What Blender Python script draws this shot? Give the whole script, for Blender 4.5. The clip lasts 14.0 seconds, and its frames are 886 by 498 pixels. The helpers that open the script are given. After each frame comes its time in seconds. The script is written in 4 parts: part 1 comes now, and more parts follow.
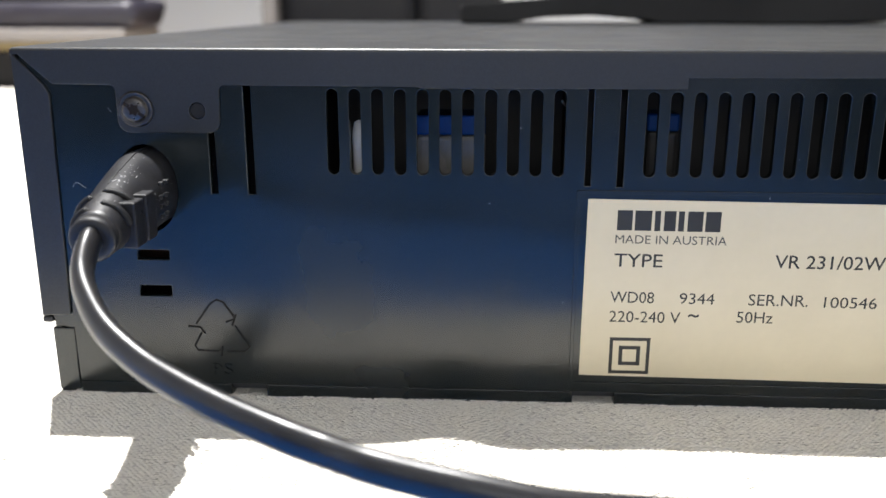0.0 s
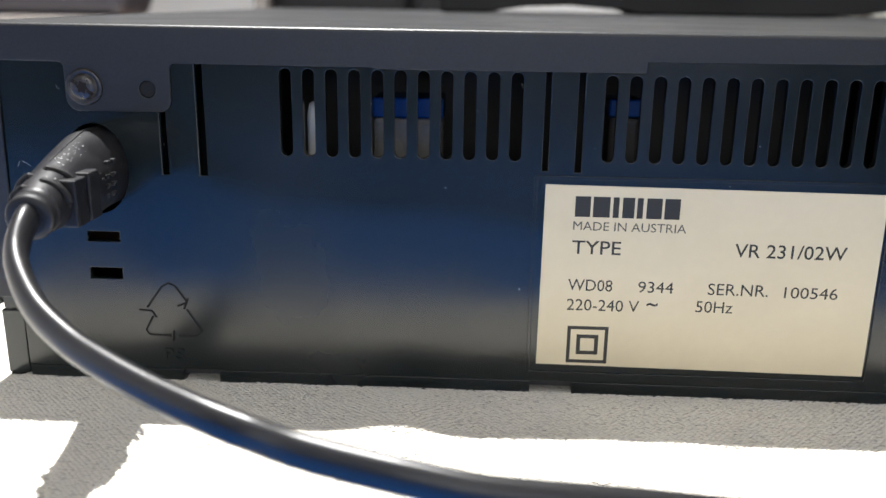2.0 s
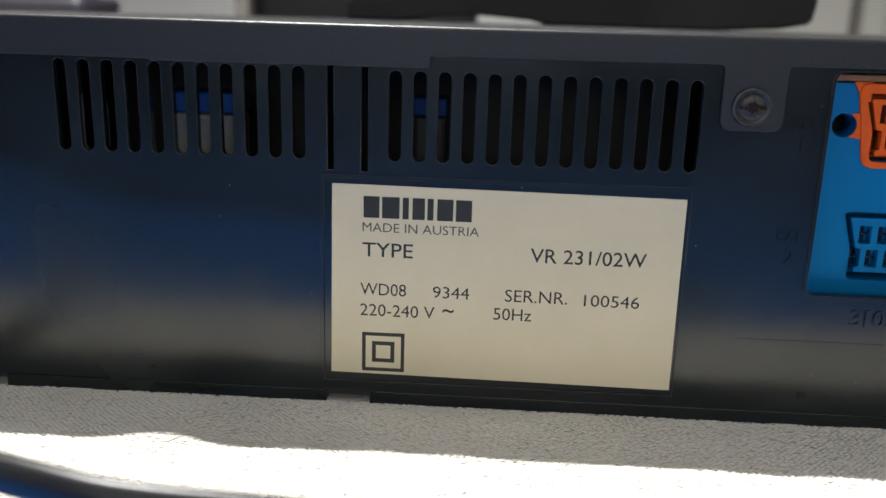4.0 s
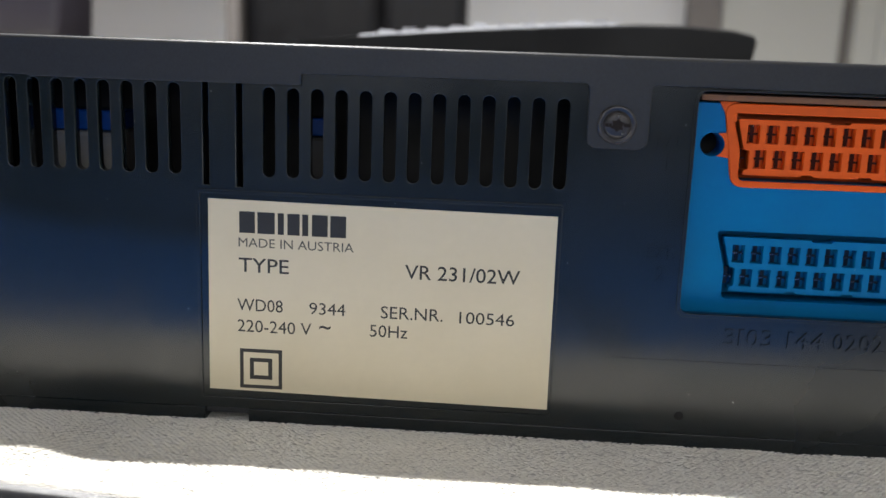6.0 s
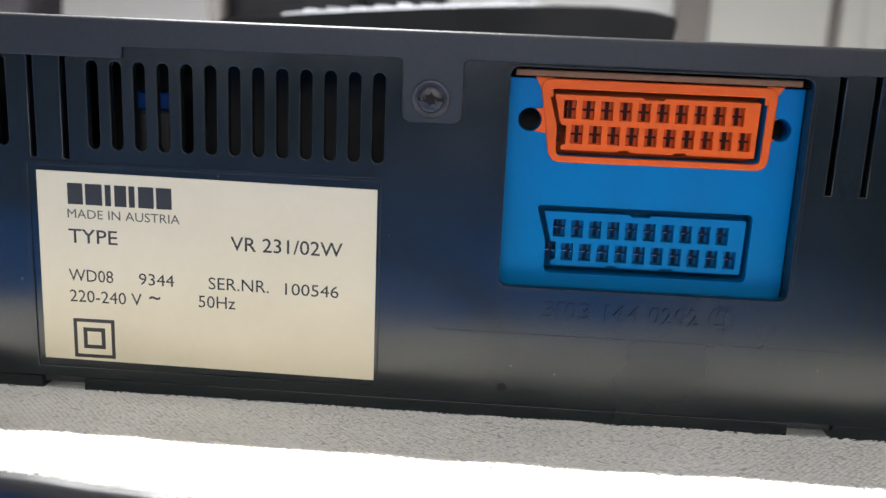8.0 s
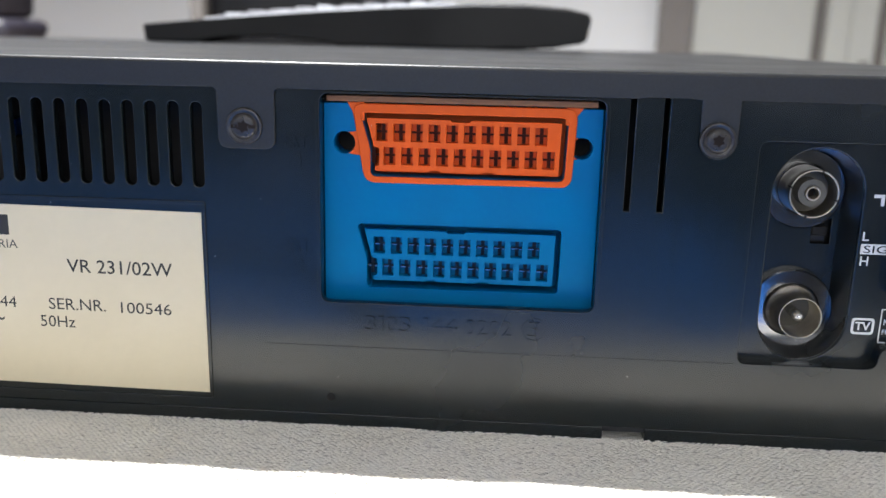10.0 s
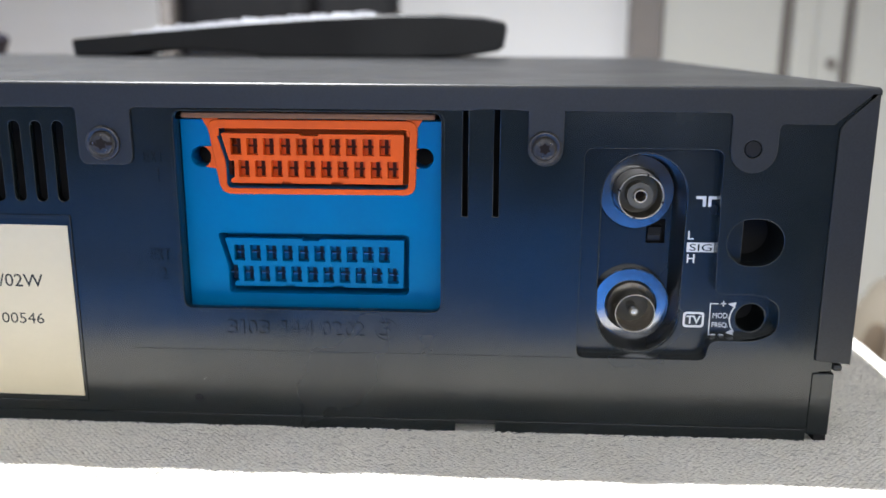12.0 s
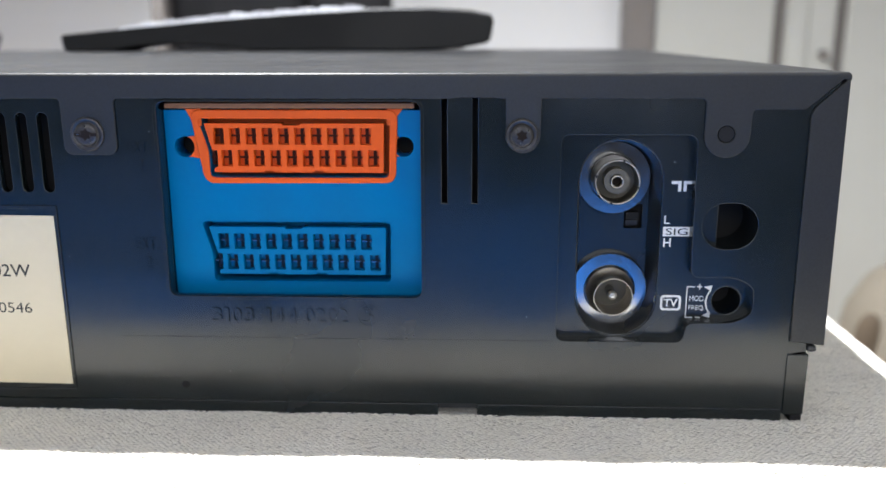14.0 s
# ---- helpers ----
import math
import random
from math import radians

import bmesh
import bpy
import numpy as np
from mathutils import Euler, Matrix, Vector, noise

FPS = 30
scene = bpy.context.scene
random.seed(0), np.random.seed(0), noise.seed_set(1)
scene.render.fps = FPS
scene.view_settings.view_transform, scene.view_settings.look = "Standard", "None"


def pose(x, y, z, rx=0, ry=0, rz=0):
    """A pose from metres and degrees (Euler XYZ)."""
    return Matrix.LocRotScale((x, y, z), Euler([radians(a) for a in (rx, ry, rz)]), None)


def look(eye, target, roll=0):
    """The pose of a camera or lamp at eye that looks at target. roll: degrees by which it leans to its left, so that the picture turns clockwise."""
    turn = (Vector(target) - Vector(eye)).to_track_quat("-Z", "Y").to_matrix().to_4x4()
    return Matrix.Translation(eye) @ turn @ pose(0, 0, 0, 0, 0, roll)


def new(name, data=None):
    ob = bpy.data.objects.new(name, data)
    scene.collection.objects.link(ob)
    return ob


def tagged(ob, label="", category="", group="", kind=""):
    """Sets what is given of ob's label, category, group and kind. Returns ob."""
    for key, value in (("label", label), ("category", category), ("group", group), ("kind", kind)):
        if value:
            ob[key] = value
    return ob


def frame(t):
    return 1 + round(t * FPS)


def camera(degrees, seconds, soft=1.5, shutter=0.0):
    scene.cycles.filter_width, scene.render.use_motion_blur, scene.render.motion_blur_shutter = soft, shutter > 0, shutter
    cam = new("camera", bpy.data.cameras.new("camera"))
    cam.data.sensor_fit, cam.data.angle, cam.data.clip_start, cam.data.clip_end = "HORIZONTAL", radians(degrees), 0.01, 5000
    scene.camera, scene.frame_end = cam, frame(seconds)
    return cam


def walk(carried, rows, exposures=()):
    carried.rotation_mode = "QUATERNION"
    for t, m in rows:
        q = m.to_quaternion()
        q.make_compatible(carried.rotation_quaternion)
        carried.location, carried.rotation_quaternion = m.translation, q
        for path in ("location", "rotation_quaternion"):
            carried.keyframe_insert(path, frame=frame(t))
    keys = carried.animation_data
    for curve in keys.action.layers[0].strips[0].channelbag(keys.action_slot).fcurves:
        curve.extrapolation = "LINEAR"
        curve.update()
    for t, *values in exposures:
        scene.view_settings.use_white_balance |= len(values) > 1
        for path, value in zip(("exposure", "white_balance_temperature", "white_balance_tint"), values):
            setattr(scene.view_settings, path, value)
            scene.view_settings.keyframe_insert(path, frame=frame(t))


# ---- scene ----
PATH = [
    (0, (-0.08693, -0.19068, 0.09177), (-0.1355, 0.7700, -0.1816), 0.08),
    (0.5, (-0.08890, -0.19096, 0.09131), (-0.1345, 0.7695, -0.1834), 0.19),
    (1, (-0.08760, -0.18863, 0.09037), (-0.1373, 0.7715, -0.1847), 0.17),
    (1.5, (-0.08348, -0.18735, 0.08866), (-0.1324, 0.7723, -0.1883), 0.41),
    (2, (-0.07817, -0.18747, 0.08870), (-0.1204, 0.7720, -0.1901), 0.87),
    (2.5, (-0.06338, -0.18513, 0.08825), (-0.1123, 0.7748, -0.1878), 1.04),
    (3, (-0.04760, -0.18268, 0.08431), (-0.1048, 0.7777, -0.1884), 1.19),
    (3.2, (-0.04387, -0.18062, 0.08413), (-0.0926, 0.7813, -0.1848), 1.37),
    (5.3, (-0.01652, -0.17769, 0.07870), (-0.0635, 0.8004, -0.1243), 2.26),
    (5.5, (-0.01444, -0.17878, 0.07635), (-0.0530, 0.8020, -0.1149), 2.32),
    (6, (-0.00436, -0.17932, 0.07756), (-0.0547, 0.7994, -0.1215), 2.14),
    (6.5, (0.00430, -0.18099, 0.07805), (-0.0447, 0.7942, -0.1377), 2.25),
    (7, (0.01367, -0.18019, 0.07798), (-0.0350, 0.7937, -0.1439), 2.41),
    (7.5, (0.02426, -0.18003, 0.07663), (-0.0259, 0.7947, -0.1410), 2.53),
    (8, (0.03417, -0.18016, 0.07723), (-0.0176, 0.7946, -0.1399), 2.49),
    (8.5, (0.04358, -0.18040, 0.08047), (-0.0064, 0.7923, -0.1460), 2.23),
    (9, (0.05414, -0.18133, 0.08185), (0.0025, 0.7913, -0.1448), 2.15),
    (9.2, (0.05934, -0.18181, 0.08505), (0.0040, 0.7873, -0.1551), 1.96),
    (11.5, (0.09803, -0.18976, 0.09045), (0.0463, 0.7802, -0.1474), 0.46),
    (12, (0.10793, -0.19305, 0.09216), (0.0592, 0.7772, -0.1449), 0.29),
    (12.5, (0.11424, -0.19671, 0.09282), (0.0680, 0.7731, -0.1468), -0.10),
    (13, (0.11378, -0.19726, 0.08929), (0.0707, 0.7729, -0.1495), -0.24),
    (13.5, (0.11314, -0.19569, 0.08869), (0.0676, 0.7736, -0.1529), -0.30),
    (14, (0.11186, -0.19671, 0.09084), (0.0671, 0.7726, -0.1510), -0.18),
]
cam = camera(54.28, 14.0)
# seconds, stops, kelvin, tint: the phone's own exposure and white balance
EXPOSURES = [
    (0.0, -0.04, 6430, 10), (1.5, -0.05, 6430, 10), (2.5, -0.14, 6500, 9), (3.0, -0.68, 6530, 8), (5.5, -0.55, 6450, 9.5), (7.0, -0.42, 6430, 10),
    (7.5, -0.22, 6400, 10), (8.0, 0.01, 6320, 10), (9.0, 0.02, 6280, 10), (11.5, 0.04, 6250, 10), (12.0, 0.12, 6180, 10), (14.0, 0.11, 6180, 10),
]
walk(cam, [(t, look(eye, target, roll)) for t, eye, target, roll in PATH], EXPOSURES)
# a phone lens held close: the front is sharp, the room behind is soft
cam.data.dof.use_dof = True
cam.data.dof.focus_distance = 0.19
cam.data.dof.aperture_fstop = 14.5

# ---- light ----
world = bpy.data.worlds.new("world")
scene.world = world
world.use_nodes = True
wbg = world.node_tree.nodes["Background"]
wbg.inputs["Color"].default_value = (0.75, 0.85, 1.0, 1)
wbg.inputs["Strength"].default_value = 0.6


def lamp(name, kind, energy, m, color=(1, 1, 1), **settings):
    data = bpy.data.lights.new(name, kind)
    data.energy, data.color = energy, color
    if kind == "AREA":
        data.shape, data.size, data.size_y = "RECTANGLE", settings["size"], settings["size_y"]
    else:
        data.shadow_soft_size = settings["radius"]
    ob = new(name, data)
    ob.matrix_world = m
    return ob


LAMP = (-0.382, 0.436, 1.690)
bulb = lamp("ceiling_bulb", "SPOT", 470.0, look(LAMP, (-0.12, -0.12, 0.0)), (1.0, 0.985, 0.965), radius=0.012)
bulb.data.spot_size, bulb.data.spot_blend = radians(140), 0.55
# added area light, no source seen: soft fill from the south, tilted to the ceiling
south_fill = lamp("south_fill_light", "AREA", 17.0, look((0.1, -2.13, 0.72), (0.1, 0.0, 1.5)), (1.0, 0.985, 0.95), size=1.9, size_y=1.1)

# ---- materials ----


def material(name, color, rough=0.5, metal=0.0, spec=0.5, grain=300.0, vary=0.15, bump=0.0, bump_scale=900.0, stain=0.0, stain_scale=25.0, rough_vary=0.1, coat=0.0):
    """A painted, moulded or woven surface with fine grain, broad stains and relief. Scales are per metre."""
    m = bpy.data.materials.new(name)
    m.use_nodes = True
    nt = m.node_tree
    b = nt.nodes["Principled BSDF"]
    b.inputs["Metallic"].default_value = metal
    b.inputs["Specular IOR Level"].default_value = spec
    b.inputs["Coat Weight"].default_value = coat
    tc = nt.nodes.new("ShaderNodeTexCoord")
    fine = nt.nodes.new("ShaderNodeTexNoise")
    fine.inputs["Scale"].default_value, fine.inputs["Detail"].default_value = grain, 4
    wide = nt.nodes.new("ShaderNodeTexNoise")
    wide.inputs["Scale"].default_value, wide.inputs["Detail"].default_value = stain_scale, 5
    for n in (fine, wide):
        nt.links.new(tc.outputs["Object"], n.inputs["Vector"])
    mix = nt.nodes.new("ShaderNodeMixRGB")
    mix.inputs[1].default_value = (*[c * (1 - vary) for c in color], 1)
    mix.inputs[2].default_value = (*[min(1, c * (1 + vary)) for c in color], 1)
    nt.links.new(fine.outputs["Fac"], mix.inputs[0])
    mix2 = nt.nodes.new("ShaderNodeMixRGB")
    mix2.blend_type = "MULTIPLY"
    ramp = nt.nodes.new("ShaderNodeMapRange")
    ramp.inputs["From Min"].default_value, ramp.inputs["From Max"].default_value = 0.35, 0.7
    ramp.inputs["To Min"].default_value, ramp.inputs["To Max"].default_value = 1.0, 1.0 - stain
    nt.links.new(wide.outputs["Fac"], ramp.inputs["Value"])
    mix2.inputs[0].default_value = 1.0
    nt.links.new(mix.outputs[0], mix2.inputs[1])
    nt.links.new(ramp.outputs[0], mix2.inputs[2])
    nt.links.new(mix2.outputs[0], b.inputs["Base Color"])
    rr = nt.nodes.new("ShaderNodeMapRange")
    rr.inputs["From Min"].default_value, rr.inputs["From Max"].default_value = 0.3, 0.7
    rr.inputs["To Min"].default_value, rr.inputs["To Max"].default_value = max(0.02, rough - rough_vary), min(1, rough + rough_vary)
    nt.links.new(wide.outputs["Fac"], rr.inputs["Value"])
    nt.links.new(rr.outputs[0], b.inputs["Roughness"])
    if bump:
        bn = nt.nodes.new("ShaderNodeTexNoise")
        bn.inputs["Scale"].default_value, bn.inputs["Detail"].default_value = bump_scale, 3
        nt.links.new(tc.outputs["Object"], bn.inputs["Vector"])
        bp = nt.nodes.new("ShaderNodeBump")
        bp.inputs["Strength"].default_value, bp.inputs["Distance"].default_value = bump, 0.0004
        nt.links.new(bn.outputs["Fac"], bp.inputs["Height"])
        nt.links.new(bp.outputs[0], b.inputs["Normal"])
    return m


M_PANEL = material("black_styrene", (0.007, 0.011, 0.013), 0.21, spec=0.52, grain=1500, vary=0.25, bump=0.025, bump_scale=2500, stain=0.10, stain_scale=22, rough_vary=0.09)


def add_flow_lines(m):
    """Faint upright waves in the moulding, a few centimetres apart."""
    nt = m.node_tree
    b = nt.nodes["Principled BSDF"]
    tc = nt.nodes.new("ShaderNodeTexCoord")
    mp = nt.nodes.new("ShaderNodeMapping")
    mp.inputs["Scale"].default_value = (95, 20, 14)
    nz = nt.nodes.new("ShaderNodeTexNoise")
    nz.inputs["Scale"].default_value, nz.inputs["Detail"].default_value = 1.0, 3
    bp = nt.nodes.new("ShaderNodeBump")
    bp.inputs["Strength"].default_value, bp.inputs["Distance"].default_value = 0.3, 0.0006
    nt.links.new(tc.outputs["Object"], mp.inputs[0])
    nt.links.new(mp.outputs[0], nz.inputs["Vector"])
    nt.links.new(nz.outputs["Fac"], bp.inputs["Height"])
    old = b.inputs["Normal"].links[0].from_socket
    nt.links.new(old, bp.inputs["Normal"])
    nt.links.new(bp.outputs[0], b.inputs["Normal"])


add_flow_lines(M_PANEL)
M_SKIRT = material("black_skirt", (0.024, 0.026, 0.03), 0.5, spec=0.4, grain=900, vary=0.3, stain=0.2)
M_COVER = material("painted_steel", (0.014, 0.015, 0.0165), 0.39, spec=0.45, grain=2200, vary=0.6, bump=0.1, bump_scale=4000, stain=0.2, rough_vary=0.06)
M_BLACK = material("matt_black", (0.008, 0.008, 0.009), 0.7, spec=0.3, grain=800, vary=0.3)
M_RUBBER = material("black_rubber", (0.009, 0.009, 0.011), 0.46, spec=0.42, grain=900, vary=0.3, bump=0.1, bump_scale=1500, stain=0.15, stain_scale=120, rough_vary=0.12)
M_CORD = material("black_cord", (0.011, 0.011, 0.012), 0.37, spec=0.5, grain=900, vary=0.2, bump=0.05, bump_scale=600, rough_vary=0.05)
M_LABEL = material("cream_label", (0.59, 0.525, 0.38), 0.45, grain=500, vary=0.03, stain=0.06, stain_scale=60, bump=0.02)
M_SCUFF = material("pale_scuff", (0.42, 0.42, 0.43), 0.4, grain=1500, vary=0.4)
M_INK = material("black_ink", (0.012, 0.012, 0.012), 0.5, grain=900, vary=0.2)
M_INK_GREY = material("grey_ink", (0.06, 0.058, 0.055), 0.5, grain=900, vary=0.2)
M_WHITE_INK = material("white_print", (0.62, 0.63, 0.65), 0.5, grain=2500, vary=0.2)
M_BLUE = material("blue_plastic", (0.0, 0.145, 0.35), 0.42, spec=0.14, grain=900, vary=0.05, stain=0.1, stain_scale=60, bump=0.04, bump_scale=1800)
M_ORANGE = material("orange_plastic", (0.74, 0.102, 0.009), 0.42, spec=0.22, grain=900, vary=0.06, stain=0.12, stain_scale=90, bump=0.04, bump_scale=1800)
M_CHROME = material("nickel_plate", (0.60, 0.60, 0.60), 0.14, metal=1.0, grain=900, vary=0.08, stain=0.2, stain_scale=150, bump=0.05, rough_vary=0.08)
M_WASHER = material("dull_nickel", (0.34, 0.34, 0.35), 0.15, metal=1.0, grain=900, vary=0.1, stain=0.25, stain_scale=150, bump=0.03, rough_vary=0.06)
M_WELL = material("glossy_styrene", (0.009, 0.012, 0.014), 0.28, spec=0.75, grain=1500, vary=0.25, rough_vary=0.04)
M_NICKEL = material("bright_nickel", (0.40, 0.37, 0.32), 0.38, metal=1.0, grain=900, vary=0.1, stain=0.2, stain_scale=200, bump=0.04, rough_vary=0.08)
M_INSULATOR = material("grey_insulator", (0.085, 0.078, 0.062), 0.5, grain=700, vary=0.12)
# dark colours that paint the shade inside slots, bores and screw recesses
M_SHADE = material("slot_shade", (0.012, 0.007, 0.005), 0.7, spec=0.2, grain=800, vary=0.3)
M_SHADE_ORANGE = material("orange_slot_shade", (0.05, 0.009, 0.003), 0.7, spec=0.2, grain=800, vary=0.3)
M_SHADE_BLUE = material("blue_slot_shade", (0.003, 0.014, 0.035), 0.7, spec=0.2, grain=800, vary=0.3)
M_SCREW = material("zinc_screw", (0.085, 0.08, 0.078), 0.40, metal=1.0, grain=1800, vary=0.3, stain=0.4, stain_scale=300, bump=0.3, bump_scale=1500)
M_BROWN = material("brown_board", (0.10, 0.05, 0.025), 0.6, grain=900, vary=0.2)
M_STRIP = material("brown_strip", (0.21, 0.10, 0.05), 0.6, spec=0.2, grain=900, vary=0.2)
M_CAN = material("grey_can_sleeve", (0.22, 0.21, 0.20), 0.3, spec=0.6, grain=500, vary=0.2, bump=0.1)
M_CAN_SHADED = material("shaded_can_sleeve", (0.045, 0.043, 0.042), 0.4, grain=500, vary=0.2)
M_CAPBLUE = material("blue_sleeve", (0.004, 0.05, 0.22), 0.25, spec=0.6, grain=500)
M_CERAMIC = material("white_ceramic", (0.55, 0.54, 0.52), 0.5, grain=600, vary=0.06)
M_REMOTE = material("remote_black", (0.008, 0.008, 0.009), 0.5, spec=0.3, grain=900, vary=0.2, bump=0.1, bump_scale=1800)
M_SILVER = material("silver_paint", (0.52, 0.53, 0.56), 0.38, metal=0.5, grain=900, vary=0.06)
M_GREYKEY = material("grey_key", (0.25, 0.25, 0.27), 0.5, grain=900)
M_WALL = material("white_wall_paint", (0.69, 0.70, 0.71), 0.8, grain=120, vary=0.02, stain=0.05, stain_scale=2, bump=0.1, bump_scale=250)
M_DOOR = material("cream_door_paint", (0.455, 0.46, 0.43), 0.5, grain=60, vary=0.02, stain=0.04, stain_scale=3)
M_TAUPE = material("taupe_frame_paint", (0.17, 0.155, 0.145), 0.5, grain=60, vary=0.04, stain=0.05)
M_DARK_WALL = material("dark_reflected_wall", (0.02, 0.024, 0.028), 0.8, grain=120, vary=0.03, stain=0.08, stain_scale=2, bump=0.1, bump_scale=250)
M_CEIL = material("ceiling_paint", (0.87, 0.86, 0.84), 0.9, grain=100, vary=0.02)
M_FLOOR = material("beige_floor", (0.45, 0.36, 0.27), 0.5, grain=25, vary=0.15, stain=0.25, stain_scale=3)
M_TABLE = material("pale_wood", (0.42, 0.29, 0.17), 0.5, grain=40, vary=0.15, stain=0.2, stain_scale=8)
M_REFLECTED_BLUE = material("reflected_blue_cloth", (0.012, 0.165, 0.60), 0.85, grain=700, vary=0.2, bump=0.4, bump_scale=900)
M_CHAIR = material("black_leatherette", (0.005, 0.005, 0.006), 0.5, spec=0.25, grain=300, vary=0.2, bump=0.2, bump_scale=400)
M_PURPLE = material("dark_purple_cloth", (0.012, 0.010, 0.019), 0.5, grain=300, vary=0.3, bump=0.3, bump_scale=300)
M_PAPER = material("white_paper", (0.7, 0.68, 0.66), 0.7, grain=200, vary=0.03)
M_CARD = material("pale_card", (0.17, 0.155, 0.145), 0.7, grain=200, vary=0.05)
M_WOOD = material("brown_wood", (0.20, 0.15, 0.065), 0.5, grain=60, vary=0.2)
M_BEIGE = material("beige_upholstery", (0.20, 0.175, 0.135), 0.9, grain=300, vary=0.12, bump=0.3, bump_scale=600)
M_TUFT = material("brown_tuft", (0.10, 0.075, 0.05), 0.9, grain=300, vary=0.2)


def towel_material():
    """Off-white terry: short horizontal rows of loops, the shade in the gaps between them painted darker."""
    m = material("terry_cloth", (0.74, 0.705, 0.635), 0.95, spec=0.1, grain=1400, vary=0.22, stain=0.10, stain_scale=30)
    nt = m.node_tree
    b = nt.nodes["Principled BSDF"]
    b.inputs["Sheen Weight"].default_value = 0.15
    tc = nt.nodes.new("ShaderNodeTexCoord")
    mp = nt.nodes.new("ShaderNodeMapping")
    mp.inputs["Scale"].default_value = (420, 1300, 600)
    nz = nt.nodes.new("ShaderNodeTexNoise")
    nz.inputs["Scale"].default_value, nz.inputs["Detail"].default_value = 1.0, 2
    pit = nt.nodes.new("ShaderNodeMapRange")
    pit.inputs["From Min"].default_value, pit.inputs["From Max"].default_value = 0.24, 0.42
    mp2 = nt.nodes.new("ShaderNodeMapping")
    mp2.inputs["Scale"].default_value = (1600, 1700, 1600)
    nz2 = nt.nodes.new("ShaderNodeTexNoise")
    nz2.inputs["Scale"].default_value, nz2.inputs["Detail"].default_value = 1.0, 2
    add = nt.nodes.new("ShaderNodeMath")
    add.operation = "MULTIPLY_ADD"
    add.inputs[1].default_value = 0.6
    bp = nt.nodes.new("ShaderNodeBump")
    bp.inputs["Strength"].default_value, bp.inputs["Distance"].default_value = 0.8, 0.0007
    nt.links.new(tc.outputs["Object"], mp.inputs[0])
    nt.links.new(tc.outputs["Object"], mp2.inputs[0])
    nt.links.new(mp.outputs[0], nz.inputs["Vector"])
    nt.links.new(mp2.outputs[0], nz2.inputs["Vector"])
    nt.links.new(nz.outputs["Fac"], pit.inputs["Value"])
    nt.links.new(nz2.outputs["Fac"], add.inputs[0])
    nt.links.new(pit.outputs[0], add.inputs[2])
    nt.links.new(add.outputs[0], bp.inputs["Height"])
    nt.links.new(bp.outputs[0], b.inputs["Normal"])
    # the shade in the gaps between the loops is multiplied into the colour
    old = b.inputs["Base Color"].links[0].from_socket
    gap_shade = nt.nodes.new("ShaderNodeMixRGB")
    gap_shade.blend_type = "MULTIPLY"
    gap_shade.inputs[2].default_value = (0.90, 0.89, 0.87, 1)
    inv = nt.nodes.new("ShaderNodeMath")
    inv.operation = "SUBTRACT"
    inv.inputs[0].default_value = 1.0
    nt.links.new(pit.outputs[0], inv.inputs[1])
    nt.links.new(inv.outputs[0], gap_shade.inputs[0])
    nt.links.new(old, gap_shade.inputs[1])
    nt.links.new(gap_shade.outputs[0], b.inputs["Base Color"])
    return m


M_TOWEL = towel_material()
M_PILE = material("terry_loops", (0.86, 0.825, 0.735), 0.95, spec=0.1, grain=700, vary=0.10, stain=0.08, stain_scale=30)

# ---- building helpers: sizes below are in millimetres ----
MM = 0.001


def thing(name, label, category, group="", kind=""):
    return tagged(new(name), label, category, group, kind)


def finish(name, me, mat, parent=None, label="", smooth=False):
    me.materials.clear()
    me.materials.append(mat)
    if smooth:
        for p in me.polygons:
            p.use_smooth = True
    ob = new(name, me)
    if parent is not None:
        ob.parent = parent
    if label:
        ob["label"] = label
    return ob


def part(name, bm, mat, parent=None, label="", smooth=False):
    bmesh.ops.recalc_face_normals(bm, faces=bm.faces)
    me = bpy.data.meshes.new(name)
    bm.to_mesh(me)
    bm.free()
    return finish(name, me, mat, parent, label, smooth)


def add_box(bm, x0, x1, y0, y1, z0, z1, bevel=0.0, seg=2, unit=MM):
    made = bmesh.ops.create_cube(bm, size=1.0)
    vs = made["verts"]
    for v in vs:
        v.co = Vector(((x0 + x1) / 2 + v.co.x * (x1 - x0), (y0 + y1) / 2 + v.co.y * (y1 - y0), (z0 + z1) / 2 + v.co.z * (z1 - z0))) * unit
    if bevel:
        es = list({e for v in vs for e in v.link_edges})
        bmesh.ops.bevel(bm, geom=es, offset=bevel * unit, segments=seg, profile=0.5, affect="EDGES")


def box(name, x0, x1, y0, y1, z0, z1, mat, parent=None, bevel=0.0, label="", seg=2, unit=MM):
    bm = bmesh.new()
    add_box(bm, x0, x1, y0, y1, z0, z1, bevel, seg, unit)
    return part(name, bm, mat, parent, label)


def lathe(bm, profile, centre, axis="y", n=40):
    """Turns (radius, along) pairs round an axis through centre; along runs to -y for 'y', up for 'z'."""
    rings = []
    for r, a in profile:
        ring = []
        for i in range(n):
            u = 2 * math.pi * i / n
            p = (r * math.cos(u), -a, r * math.sin(u)) if axis == "y" else (r * math.cos(u), r * math.sin(u), a)
            ring.append(bm.verts.new(Vector([c + q for c, q in zip(centre, p)]) * MM))
        rings.append(ring)
    for a, b in zip(rings, rings[1:]):
        for i in range(n):
            bm.faces.new((a[i], a[(i + 1) % n], b[(i + 1) % n], b[i]))
    for ring in (rings[0], rings[-1]):
        bm.faces.new(ring)


